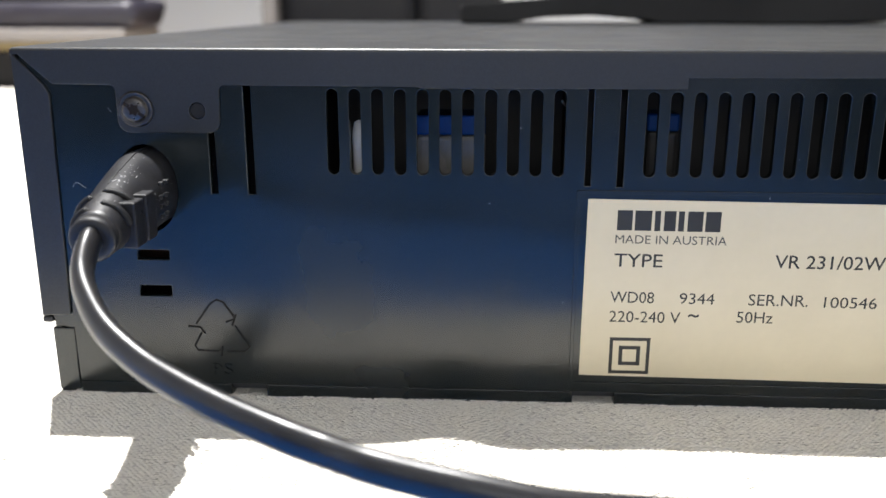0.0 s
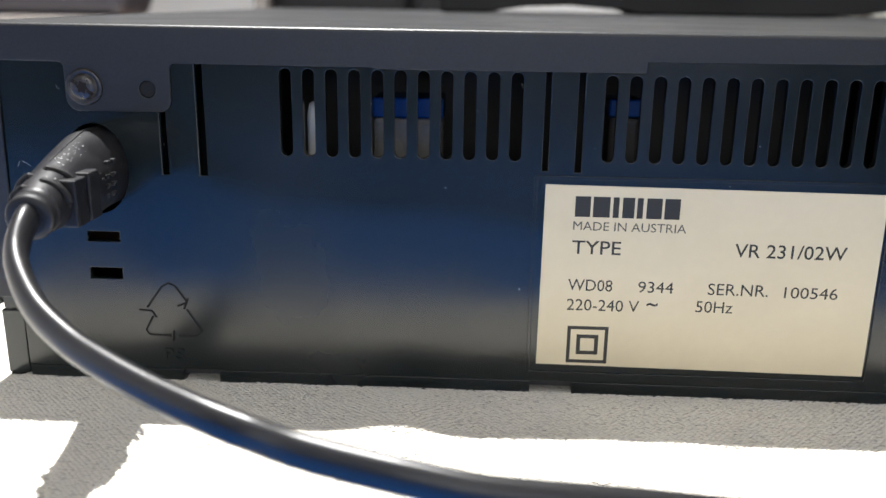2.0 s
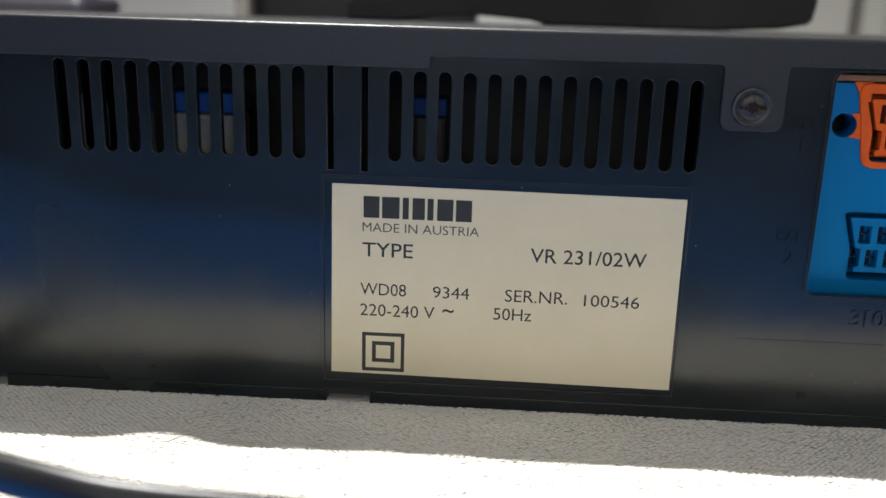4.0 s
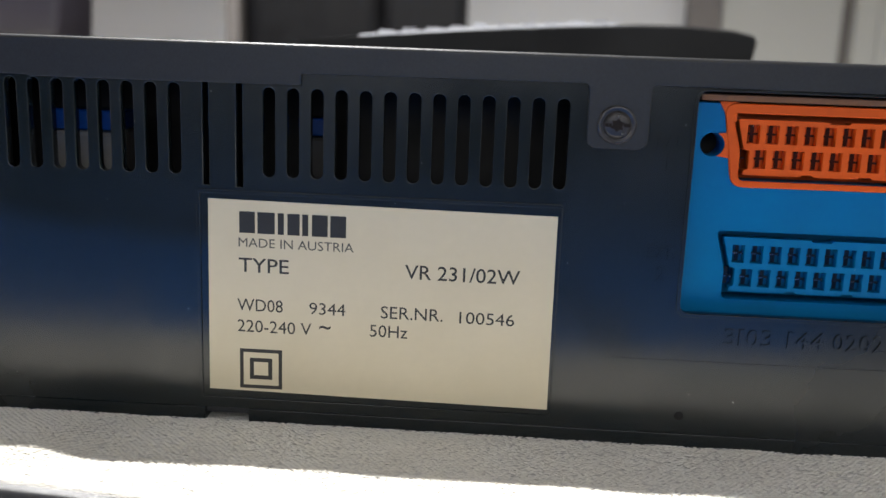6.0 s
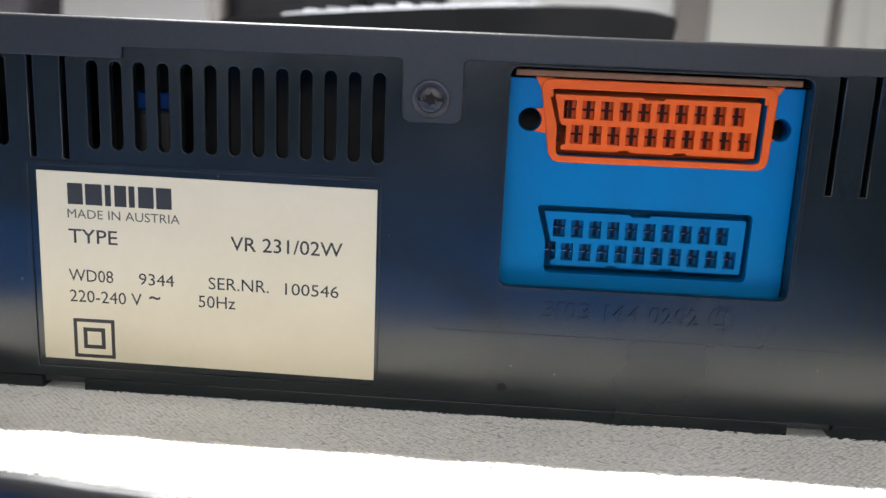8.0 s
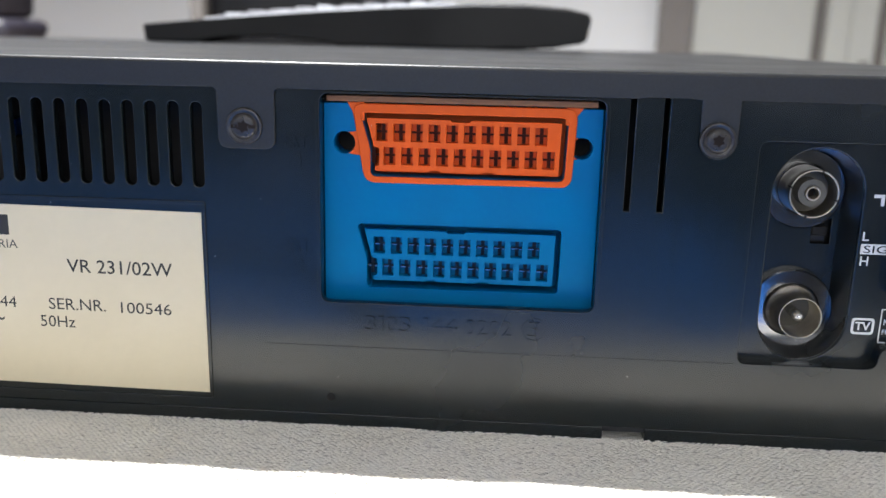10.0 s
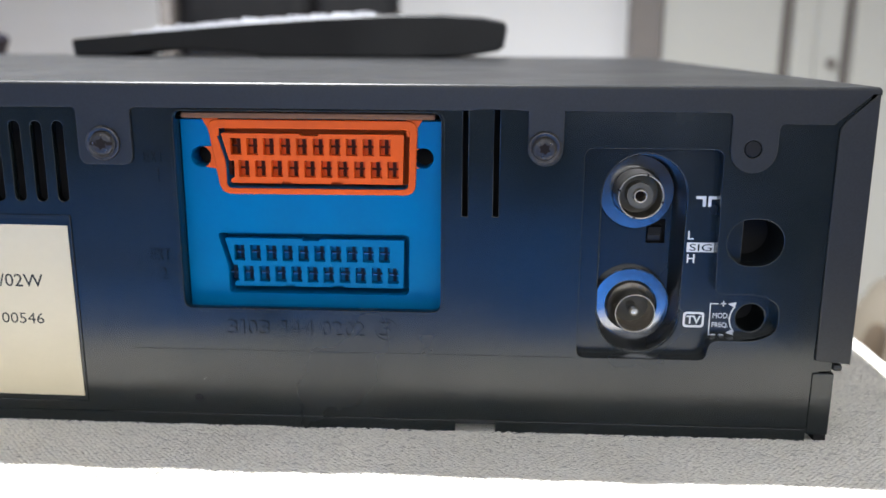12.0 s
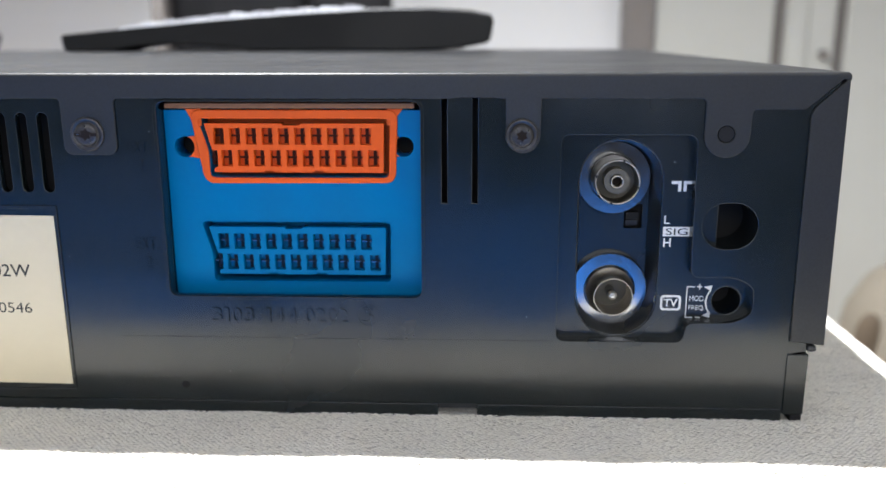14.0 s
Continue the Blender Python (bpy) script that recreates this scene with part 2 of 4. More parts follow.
def turned(name, profile, centre, mat, parent=None, label="", axis="y", n=40, smooth=False):
    bm = bmesh.new()
    lathe(bm, profile, centre, axis, n)
    return part(name, bm, mat, parent, label, smooth)


def rect(x0, x1, z0, z1):
    return [(x0, z0), (x1, z0), (x1, z1), (x0, z1)]


def circle(x, z, rx, rz=None, n=28):
    rz = rz or rx
    return [(x + rx * math.cos(2 * math.pi * i / n), z + rz * math.sin(2 * math.pi * i / n)) for i in range(n)]


def stadium(x, z0, z1, w, n=8):
    r = w / 2
    top = [(x + r * math.cos(math.pi * i / n), z1 - r + r * math.sin(math.pi * i / n)) for i in range(n + 1)]
    return top + [(x - r * math.cos(math.pi * i / n), z0 + r - r * math.sin(math.pi * i / n)) for i in range(n + 1)]


def rounded(points, r, n=4):
    """A polygon with its corners rounded by r."""
    out, k = [], len(points)
    for i in range(k):
        p, a, b = Vector(points[i]), Vector(points[i - 1]), Vector(points[(i + 1) % k])
        ra = min(r, (a - p).length * 0.45, (b - p).length * 0.45)
        s, e = p + (a - p).normalized() * ra, p + (b - p).normalized() * ra
        for j in range(n + 1):
            u = j / n
            out.append(tuple((1 - u) ** 2 * s + 2 * u * (1 - u) * p + u * u * e))
    return out


def plate_mesh(loops, y0, y1, bevel=0.0, seg=1):
    """An upright plate from outlines in x and z (the first encloses, the others are holes), from y0 (front) to y1."""
    cu = bpy.data.curves.new("outline", "CURVE")
    cu.dimensions, cu.fill_mode = "2D", "BOTH"
    cu.extrude = max(0.0, (y1 - y0) / 2 - bevel)
    cu.bevel_depth, cu.bevel_resolution, cu.offset = bevel, seg, -bevel
    for loop in loops:
        sp = cu.splines.new("POLY")
        sp.points.add(len(loop) - 1)
        for q, (x, z) in zip(sp.points, loop):
            q.co = (x, z, 0, 1)
        sp.use_cyclic_u = True
    ob = new("outline", cu)
    dg = bpy.context.evaluated_depsgraph_get()
    me = bpy.data.meshes.new_from_object(ob.evaluated_get(dg))
    bpy.data.objects.remove(ob)
    bpy.data.curves.remove(cu)
    bm = bmesh.new()
    bm.from_mesh(me)
    bmesh.ops.remove_doubles(bm, verts=bm.verts, dist=0.002)
    bm.to_mesh(me)
    bm.free()
    mid = (y0 + y1) / 2
    for v in me.vertices:
        x, z, d = v.co
        v.co = (x * MM, (mid - d) * MM, z * MM)
    return me


def plate(name, loops, y0, y1, mat, parent=None, bevel=0.0, label="", seg=1):
    return finish(name, plate_mesh(loops, y0, y1, bevel, seg), mat, parent, label)


def tube_wall(name, outer, inner, y0, y1, mat, parent):
    """An open wall between an outline at y0 and one of as many points at y1."""
    bm = bmesh.new()
    a = [bm.verts.new((x * MM, y0 * MM, z * MM)) for x, z in outer]
    b = [bm.verts.new((x * MM, y1 * MM, z * MM)) for x, z in inner]
    for i in range(len(a)):
        bm.faces.new((a[i], a[(i + 1) % len(a)], b[(i + 1) % len(a)], b[i]))
    return part(name, bm, mat, parent, smooth=True)


def lettering(name, text, x0, x1, z0, z1, y0, y1, mat, parent, bold=0.0, tilt=0.0, label=""):
    """Words in the built-in font, set into a box of x and z, upright, facing -y."""
    cu = bpy.data.curves.new("words", "FONT")
    cu.body, cu.size, cu.offset, cu.resolution_u = text, 1.0, bold, 3
    cu.extrude = 0.5
    ob = new("words", cu)
    dg = bpy.context.evaluated_depsgraph_get()
    me = bpy.data.meshes.new_from_object(ob.evaluated_get(dg))
    bpy.data.objects.remove(ob)
    bpy.data.curves.remove(cu)
    co = np.array([v.co for v in me.vertices])
    lo, hi = co.min(0), co.max(0)
    for v in me.vertices:
        u, w = (v.co.x - lo[0]) / (hi[0] - lo[0]), (v.co.y - lo[1]) / (hi[1] - lo[1])
        x, z = x0 + u * (x1 - x0), z0 + w * (z1 - z0)
        v.co = (x * MM, (y1 + (v.co.z + 0.5) * (y0 - y1)) * MM, (z + tilt * (x - x0)) * MM)
    return finish(name, me, mat, parent, label)


def moulded_word(text, x0, x1, z0, z1, y0, y1, mat, parent):
    """Raised characters, each one a part, evenly set between x0 and x1."""
    widths = [0.45 if c in "1." else 1.0 for c in text]
    gap = 0.28
    unit = (x1 - x0) / (sum(widths) + gap * (len(text) - 1))
    x = x0
    for c, w in zip(text, widths):
        lettering("moulded_character", c, x, x + w * unit, z0, z0 + (z1 - z0) * (0.16 if c == "." else 1.0), y0, y1, mat, parent)
        x += (w + gap) * unit


def sweep(bm, points, radii, n=12, flat=1.0, unit=MM):
    """A tube along points. flat: width across over height."""
    pts = [Vector(p) * unit for p in points]
    up = Vector((0, 0, 1))
    rings = []
    for i, p in enumerate(pts):
        d = (pts[min(i + 1, len(pts) - 1)] - pts[max(i - 1, 0)]).normalized()
        s = d.cross(up)
        s = s.normalized() if s.length > 1e-4 else Vector((1, 0, 0))
        w = s.cross(d).normalized()
        r = (radii[i] if isinstance(radii, (list, tuple)) else radii) * unit
        rings.append([bm.verts.new(p + s * (r * (flat[i] if isinstance(flat, list) else flat) * math.cos(2 * math.pi * k / n)) + w * (r * math.sin(2 * math.pi * k / n))) for k in range(n)])
    for a, b in zip(rings, rings[1:]):
        for k in range(n):
            bm.faces.new((a[k], a[(k + 1) % n], b[(k + 1) % n], b[k]))
    bm.faces.new(rings[0])
    bm.faces.new(rings[-1])


def spline(points, steps=8):
    """A smooth curve through points."""
    P = [Vector(p) for p in points]
    P = [2 * P[0] - P[1]] + P + [2 * P[-1] - P[-2]]
    out = []
    for i in range(1, len(P) - 2):
        a, b, c, d = P[i - 1 : i + 3]
        for j in range(steps):
            u = j / steps
            out.append(0.5 * (2 * b + (c - a) * u + (2 * a - 5 * b + 4 * c - d) * u * u + (3 * b - a - 3 * c + d) * u ** 3))
    return out + [P[-2]]

# ---- the room ----
ROOM = (-1.9, 1.7, -2.2, 2.0, -0.74, 1.76)


def room():
    x0, x1, y0, y1, z0, z1 = ROOM
    t = 0.12

    def slab(name, a, mat, label, kind_word="wall"):
        ob = box(name, *a, mat, unit=1.0)
        return tagged(ob, label, kind_word, kind="structure")

    slab("floor", (x0 - t, x1 + t, y0 - t, y1 + t, z0 - 0.1, z0), M_FLOOR, "beige floor of the room", "floor")
    slab("ceiling", (x0 - t, x1 + t, y0 - t, y1 + t, z1, z1 + 0.1), M_CEIL, "plain white ceiling", "ceiling")
    slab("wall_west", (x0 - t, x0, y0 - t, y1 + t, z0, z1), M_WALL, "plain off-white painted wall")
    slab("wall_east", (x1, x1 + t, y0 - t, y1 + t, z0, z1), M_WALL, "plain off-white painted wall")
    slab("wall_north", (x0, x1, y1 + 0.004, y1 + t, z0, z1), M_WALL, "pale grey-white painted wall behind the table")
    # unseen south wall, near black so the panel reflects dark; its window is added
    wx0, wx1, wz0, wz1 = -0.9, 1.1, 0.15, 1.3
    south = thing("wall_south", "unseen wall kept near black for dark reflections, with an added window", "wall", kind="structure")
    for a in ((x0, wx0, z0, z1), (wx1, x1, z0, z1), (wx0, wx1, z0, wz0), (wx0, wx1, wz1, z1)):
        box("wall_section", a[0], a[1], y0 - t, y0, a[2], a[3], M_DARK_WALL, south, unit=1.0)
    # unseen window, added as an opening for the fill light
    win = thing("fill_window", "unseen window with a white frame, added round the fill light", "window", kind="structure")
    for a in ((wx0, wx0 + 0.05, wz0, wz1), (wx1 - 0.05, wx1, wz0, wz1), (wx0 + 0.05, wx1 - 0.05, wz0, wz0 + 0.05), (wx0 + 0.05, wx1 - 0.05, wz1 - 0.05, wz1)):
        box("window_frame", a[0], a[1], y0 - 0.09, y0 - 0.03, a[2], a[3], M_PAPER, win, 0.005, unit=1.0)


def door():
    """Taupe door frame and a cream door with two upright grooves and a small knob."""
    y1 = ROOM[3]
    d = thing("door_1", "cream painted panelled door in a taupe frame", "door", kind="structure")
    box("door_frame", 0.445, 0.518, y1 - 0.05, y1 + 0.003, ROOM[4], 1.32, M_TAUPE, d, 0.004, "taupe painted door frame", unit=1.0)
    for a, b, depth in ((0.522, 0.806, 0.030), (0.832, 0.884, 0.040), (0.884, 0.950, 0.034), (0.978, 1.66, 0.030)):
        box("door_panel", a, b, y1 - depth, y1 + 0.003, ROOM[4] + 0.01, 1.30, M_DOOR, d, 0.006, unit=1.0)
    box("groove_back", 0.8065, 0.8315, y1 - 0.012, y1 + 0.002, ROOM[4] + 0.01, 1.30, M_TAUPE, d, unit=1.0)
    box("groove_back", 0.9505, 0.9775, y1 - 0.012, y1 + 0.002, ROOM[4] + 0.01, 1.30, M_TAUPE, d, unit=1.0)
    turned("door_knob", [(5, 0), (5, 6), (11, 9), (12, 13), (9, 17), (2, 18)], (922, y1 * 1000 - 34, 40), M_TAUPE, d, "small dark round knob", smooth=True)


def ceiling_lamp():
    l = thing("ceiling_spotlight", "small white ceiling spotlight that is switched on", "lamp")
    turned("lamp_base", [(45, 0), (45, 14), (20, 16)][::-1], (-382, 436, 1744), M_CEIL, l, axis="z")
    ring = bmesh.new()
    for i in range(24):
        u = 2 * math.pi * i / 24
        add_box(ring, -382 + 40 * math.cos(u) - 5, -382 + 40 * math.cos(u) + 5, 436 + 40 * math.sin(u) - 5, 436 + 40 * math.sin(u) + 5, 1705, 1745)
    part("lamp_shade", ring, M_CEIL, l)


# added stand-in, out of view: gives the panel and cord their blue reflections
def daybed():
    s = thing("daybed", "blue daybed added as a stand-in for the unseen blue that the panel reflects", "daybed")
    box("seat_base", -1.15, 0.37, -1.02, -0.10, -0.70, -0.34, M_REFLECTED_BLUE, s, 0.03, seg=3, unit=1.0)
    for a in (-1.13, -0.38):
        box("seat_cushion", a, a + 0.73, -0.86, -0.078, -0.34, -0.13, M_REFLECTED_BLUE, s, 0.03, seg=4, unit=1.0)
    box("bolster", -1.15, 0.37, -1.06, -0.84, -0.34, -0.145, M_REFLECTED_BLUE, s, 0.05, seg=4, unit=1.0)
    for x in (-1.10, 0.32):
        for y in (-0.98, -0.26):
            box("leg", x - 0.025, x + 0.025, y - 0.025, y + 0.025, -0.74, -0.70, M_TABLE, s, unit=1.0)


def table():
    t = thing("table", "pale wooden table under the towel", "table")
    box("tabletop", -1300, 224, -62, 900, -34, -5, M_TABLE, t, 3)
    for x in (-1260, 184):
        for y in (-22, 860):
            box("leg", x - 30, x + 30, y - 30, y + 30, -740, -34, M_TABLE, t, 3)


def towel_height(x, y):
    """The towel's top in mm, with soft folds. The case stands in it."""
    z = -0.5 + 0.4 * noise.noise(Vector((x / 38, y / 30, 1.0))) + 0.35 * noise.noise(Vector((x / 12, y / 9, 5.0)))
    z += 2.6 * math.exp(-((x + 95) / 9.0) ** 2 - ((y + 15) / 10.0) ** 2)
    z += 0.5 * math.exp(-((x + 60) / 30.0) ** 2 - ((y + 12) / 8.0) ** 2)
    if y > -2 and abs(x) < 192:
        z = min(z, -0.5)
    return z


def towel():
    """A terry towel: a fine sheet with woven rows near the case, coarser at the back, hanging over the front and side."""
    bm = bmesh.new()
    xs = list(np.arange(-739, -235, 12.0)) + list(np.arange(-235, 226.5, 0.85))
    ys = [-64.0] + list(np.arange(-63.2, 2, 0.7)) + list(np.arange(3, 90, 4.0)) + list(np.arange(96, 770, 18.0))
    rng = np.random.default_rng(4)
    jit = rng.normal(0, 1, (len(ys), len(xs)))
    grid = []
    for j, y in enumerate(ys):
        row = []
        for i, x in enumerate(xs):
            z = towel_height(x, y)
            if y < 60 and x > -235:
                n = noise.noise(Vector((x / 1.6, y / 1.0, 2.0)))
                z += 0.12 * n + 0.08 * noise.noise(Vector((x / 0.9, y / 0.8, 9.0))) + 0.05 * jit[j, i]
                x2, y2 = x + 0.22 * jit[j, i], y + 0.18 * jit[j, i - 1]
            else:
                x2, y2 = x, y
            row.append(bm.verts.new((x2 * MM, y2 * MM, z * MM)))
        grid.append(row)
    # the front hangs down
    drop = []
    for k, (dy, dz) in enumerate(((-2.0, -1.0), (-3.2, -4.0), (-3.6, -12.0), (-3.8, -60.0), (-4.0, -180.0))):
        drop.append([bm.verts.new((x * MM, (-64 + dy) * MM, (-1.3 + dz) * MM)) for x in xs])
    rows = drop[::-1] + grid
    for a, b in zip(rows, rows[1:]):
        for i in range(len(xs) - 1):
            bm.faces.new((a[i], a[i + 1], b[i + 1], b[i]))
    # the side edge: a rolled hem that hangs over the table's end
    last = [r[-1] for r in rows]
    for dx, dz in ((1.2, -0.4), (2.4, -2.4), (2.8, -8.0), (3.0, -60.0), (3.0, -150.0)):
        nxt = [bm.verts.new((226.2 * MM + dx * MM, v.co.y, min(v.co.z, v.co.z + dz * MM))) for v in last]
        for i in range(len(last) - 1):
            bm.faces.new((last[i], nxt[i], nxt[i + 1], last[i + 1]))
        last = nxt
    ob = part("towel", bm, M_TOWEL, smooth=True)
    tagged(ob, "off-white terry towel spread over the table", "towel")
    pile(ob)


def pile(towel_ob):
    """The towel's loops where the camera is near: small rounded tufts in uneven rows."""
    rng = np.random.default_rng(11)
    spots = []
    for x0, x1, y0, y1 in ((-236.0, 227.0, -64.0, 0.4), (189.5, 227.0, 0.4, 120.0), (-236.0, -190.5, 0.4, 60.0)):
        ys = np.arange(y0, y1, 0.66)
        for j, y in enumerate(ys):
            n = int((x1 - x0) / 1.3)
            px = x0 + (np.arange(n) + 0.5 * (j % 2)) * 1.3 + rng.normal(0, 0.14, n)
            keep = rng.random(n) > 0.03
            spots.append(np.stack([px, y + rng.normal(0, 0.07, n)], 1)[keep])
    spots = np.concatenate(spots)
    base = np.array([(1, 0, 0), (-1, 0, 0), (0, 1, 0), (0, -1, 0), (0, 0, 1), (0, 0, -1)], float)
    tri = np.array([(0, 2, 4), (2, 1, 4), (1, 3, 4), (3, 0, 4), (2, 0, 5), (1, 2, 5), (3, 1, 5), (0, 3, 5)])
    z = np.array([towel_height(x, y) for x, y in spots])
    m = len(spots)
    turn = rng.normal(0, 0.12, m)
    size = np.stack([rng.uniform(0.66, 0.92, m), rng.uniform(0.40, 0.54, m), rng.uniform(0.11, 0.19, m)], 1)
    v = base[None] * size[:, None]
    lean = rng.normal(0, 0.1, (m, 2))
    v[:, 4, :2] += lean
    c, s = np.cos(turn), np.sin(turn)
    out = np.empty_like(v)
    out[..., 0] = v[..., 0] * c[:, None] - v[..., 1] * s[:, None] + spots[:, None, 0]
    out[..., 1] = v[..., 0] * s[:, None] + v[..., 1] * c[:, None] + spots[:, None, 1]
    out[..., 2] = v[..., 2] + (z + 0.2 + rng.normal(0, 0.02, m))[:, None]
    me = bpy.data.meshes.new("nap")
    me.from_pydata((out.reshape(-1, 3) * MM).tolist(), [], (tri[None] + 6 * np.arange(m)[:, None, None]).reshape(-1, 3).tolist())
    ob = finish("nap", me, M_PILE, towel_ob, "short looped pile of the towel")
    ob["kind"] = "stuff"


room()
door()
ceiling_lamp()
daybed()
table()
towel()

# ---- the video recorder, seen from the back ----
vcr = thing("video_recorder", "black video cassette recorder seen from its rear panel on a towel", "video recorder")

WELL = (36.9, 97.7, 29.7, 76.0)  # opening for the scart sockets
PLATE = rounded([(129.8, 19.3), (159.8, 19.3), (160.2, 24.2), (171.0, 24.2), (175.5, 26.4), (175.5, 33.2), (171.0, 35.3), (160.7, 35.3), (160.2, 68.5), (129.8, 68.5)], 2.2, 5)
BIG_HOLE = [(b, a) for a, b in stadium(47.6, 162.5, 175.2, 10.8, 12)]
PLATE_Y = 3.6  # the aerial plate lies this deep in the panel
VENTS = [(-121.2 + 5.02 * i, 54.7, 73.7) for i in range(11)] + [(-50.9 + 5.075 * i, 54.8, 73.4) for i in range(13)]


def back_panel():
    outline = [(-185.6, 2.6), (184.6, 2.6), (184.6, 16.9), (188.9, 17.2), (188.9, 19.4), (190.6, 19.6), (190.6, 80.5), (-190.8, 80.5), (-190.8, 19.8), (-190.2, 18.4), (-190.2, 16.9), (-185.6, 16.6)]
    holes = [stadium(x, z0, z1, 2.6) for x, z0, z1 in VENTS]
    holes += [rect(a, b, z0, z1) for a, b, z0, z1 in (
        (-149.5, -148.0, 49.8, 77.0), (-141.0, -139.3, 49.8, 77.0), (-65.0, -63.7, 52.6, 77.0), (-57.9, -56.5, 52.4, 77.0),
        (102.5, 103.8, 52.7, 78.0), (109.5, 110.8, 52.7, 78.0), (-168.3, -160.7, 33.8, 36.2), (-168.5, -160.8, 24.8, 27.5))]
    holes.append(rounded(rect(*WELL), 2.2))
    holes.append(circle(-164.6, 50.8, 7.2, 10.2))
    holes.append(PLATE)
    holes.append(BIG_HOLE)
    p = plate("back_panel", [outline] + holes, 0.0, 2.2, M_PANEL, vcr, 0.18, "black moulded plastic rear panel with ventilation slots", 2)
    return p


panel = back_panel()
# raised pieces of the same moulding
plate("label_surround", [rounded(rect(-66.6, 11.2, 4.6, 51.7), 0.6), rect(-65.8, 10.9, 5.2, 50.9)], -0.35, -0.004, M_PANEL, vcr, 0.12)
plate("well_rim", [rounded(rect(36.1, 98.5, 28.9, 76.4), 2.6), rounded(rect(*WELL), 2.2)], -0.35, -0.004, M_PANEL, vcr, 0.12)
# dark interior behind the slots
box("inner_wall", -183, 183, 38, 40, 4, 80, M_RUBBER, vcr)
box("circuit_board", -183, 34, 3.5, 60, 30, 31.6, M_BROWN, vcr, label="brown circuit board behind the vents")
for x in (-126.0, -66.6, 15.0, 113.5):
    box("partition", x - 0.6, x + 0.6, 2.3, 60, 4, 80, M_BLACK, vcr)


def skirt():
    for a, b in ((-185.4, -148.1), (-139.4, -65.6), (-55.7, 101.4), (111.0, 184.4)):
        box("bottom_lip", a, b, -0.06, 5, -0.9, 2.5, M_PANEL, vcr, 0.1)
    box("bottom_tray", -184, 183, 1.6, 296, 0.8, 2.5, M_SKIRT, vcr)
    box("corner_post", -190.9, -185.66, -0.1, 12, 0.3, 16.35, M_PANEL, vcr, 0.25)
    box("corner_post", 184.66, 189.6, -0.1, 12, 1.2, 16.65, M_PANEL, vcr, 0.25)
    box("corner_foot", -190.6, -187.6, 0.0, 9, -0.8, 0.28, M_BLACK, vcr, 0.3)
    box("corner_foot", 186.6, 189.4, 0.0, 9, -0.8, 1.18, M_BLACK, vcr, 0.3)
    box("seam_backing", -187.2, -184.6, 0.3, 2.1, 0.6, 18.0, M_PANEL, vcr)
    box("seam_backing", 183.8, 186.0, 0.3, 2.1, 1.4, 18.0, M_PANEL, vcr)
    box("side_latch", -193.0, -190.3, -0.6, 6, 17.7, 19.4, M_COVER, vcr, 0.6)
    box("side_latch", 189.0, 191.2, -0.6, 6, 17.4, 19.0, M_COVER, vcr, 0.6)
    box("chassis_side", -189.9, -185.7, 2.5, 292, 0.5, 30, M_PANEL, vcr)
    box("chassis_side", 184.7, 188.7, 2.5, 292, 0.5, 30, M_PANEL, vcr)
    box("front_fascia", -190, 190, 292, 303, 0.5, 80.5, M_PANEL, vcr, 2)


skirt()


def arc(cx, cz, r, a0, a1, n=10):
    return [(cx + r * math.cos(radians(a0 + (a1 - a0) * i / n)), cz + r * math.sin(radians(a0 + (a1 - a0) * i / n))) for i in range(n + 1)]


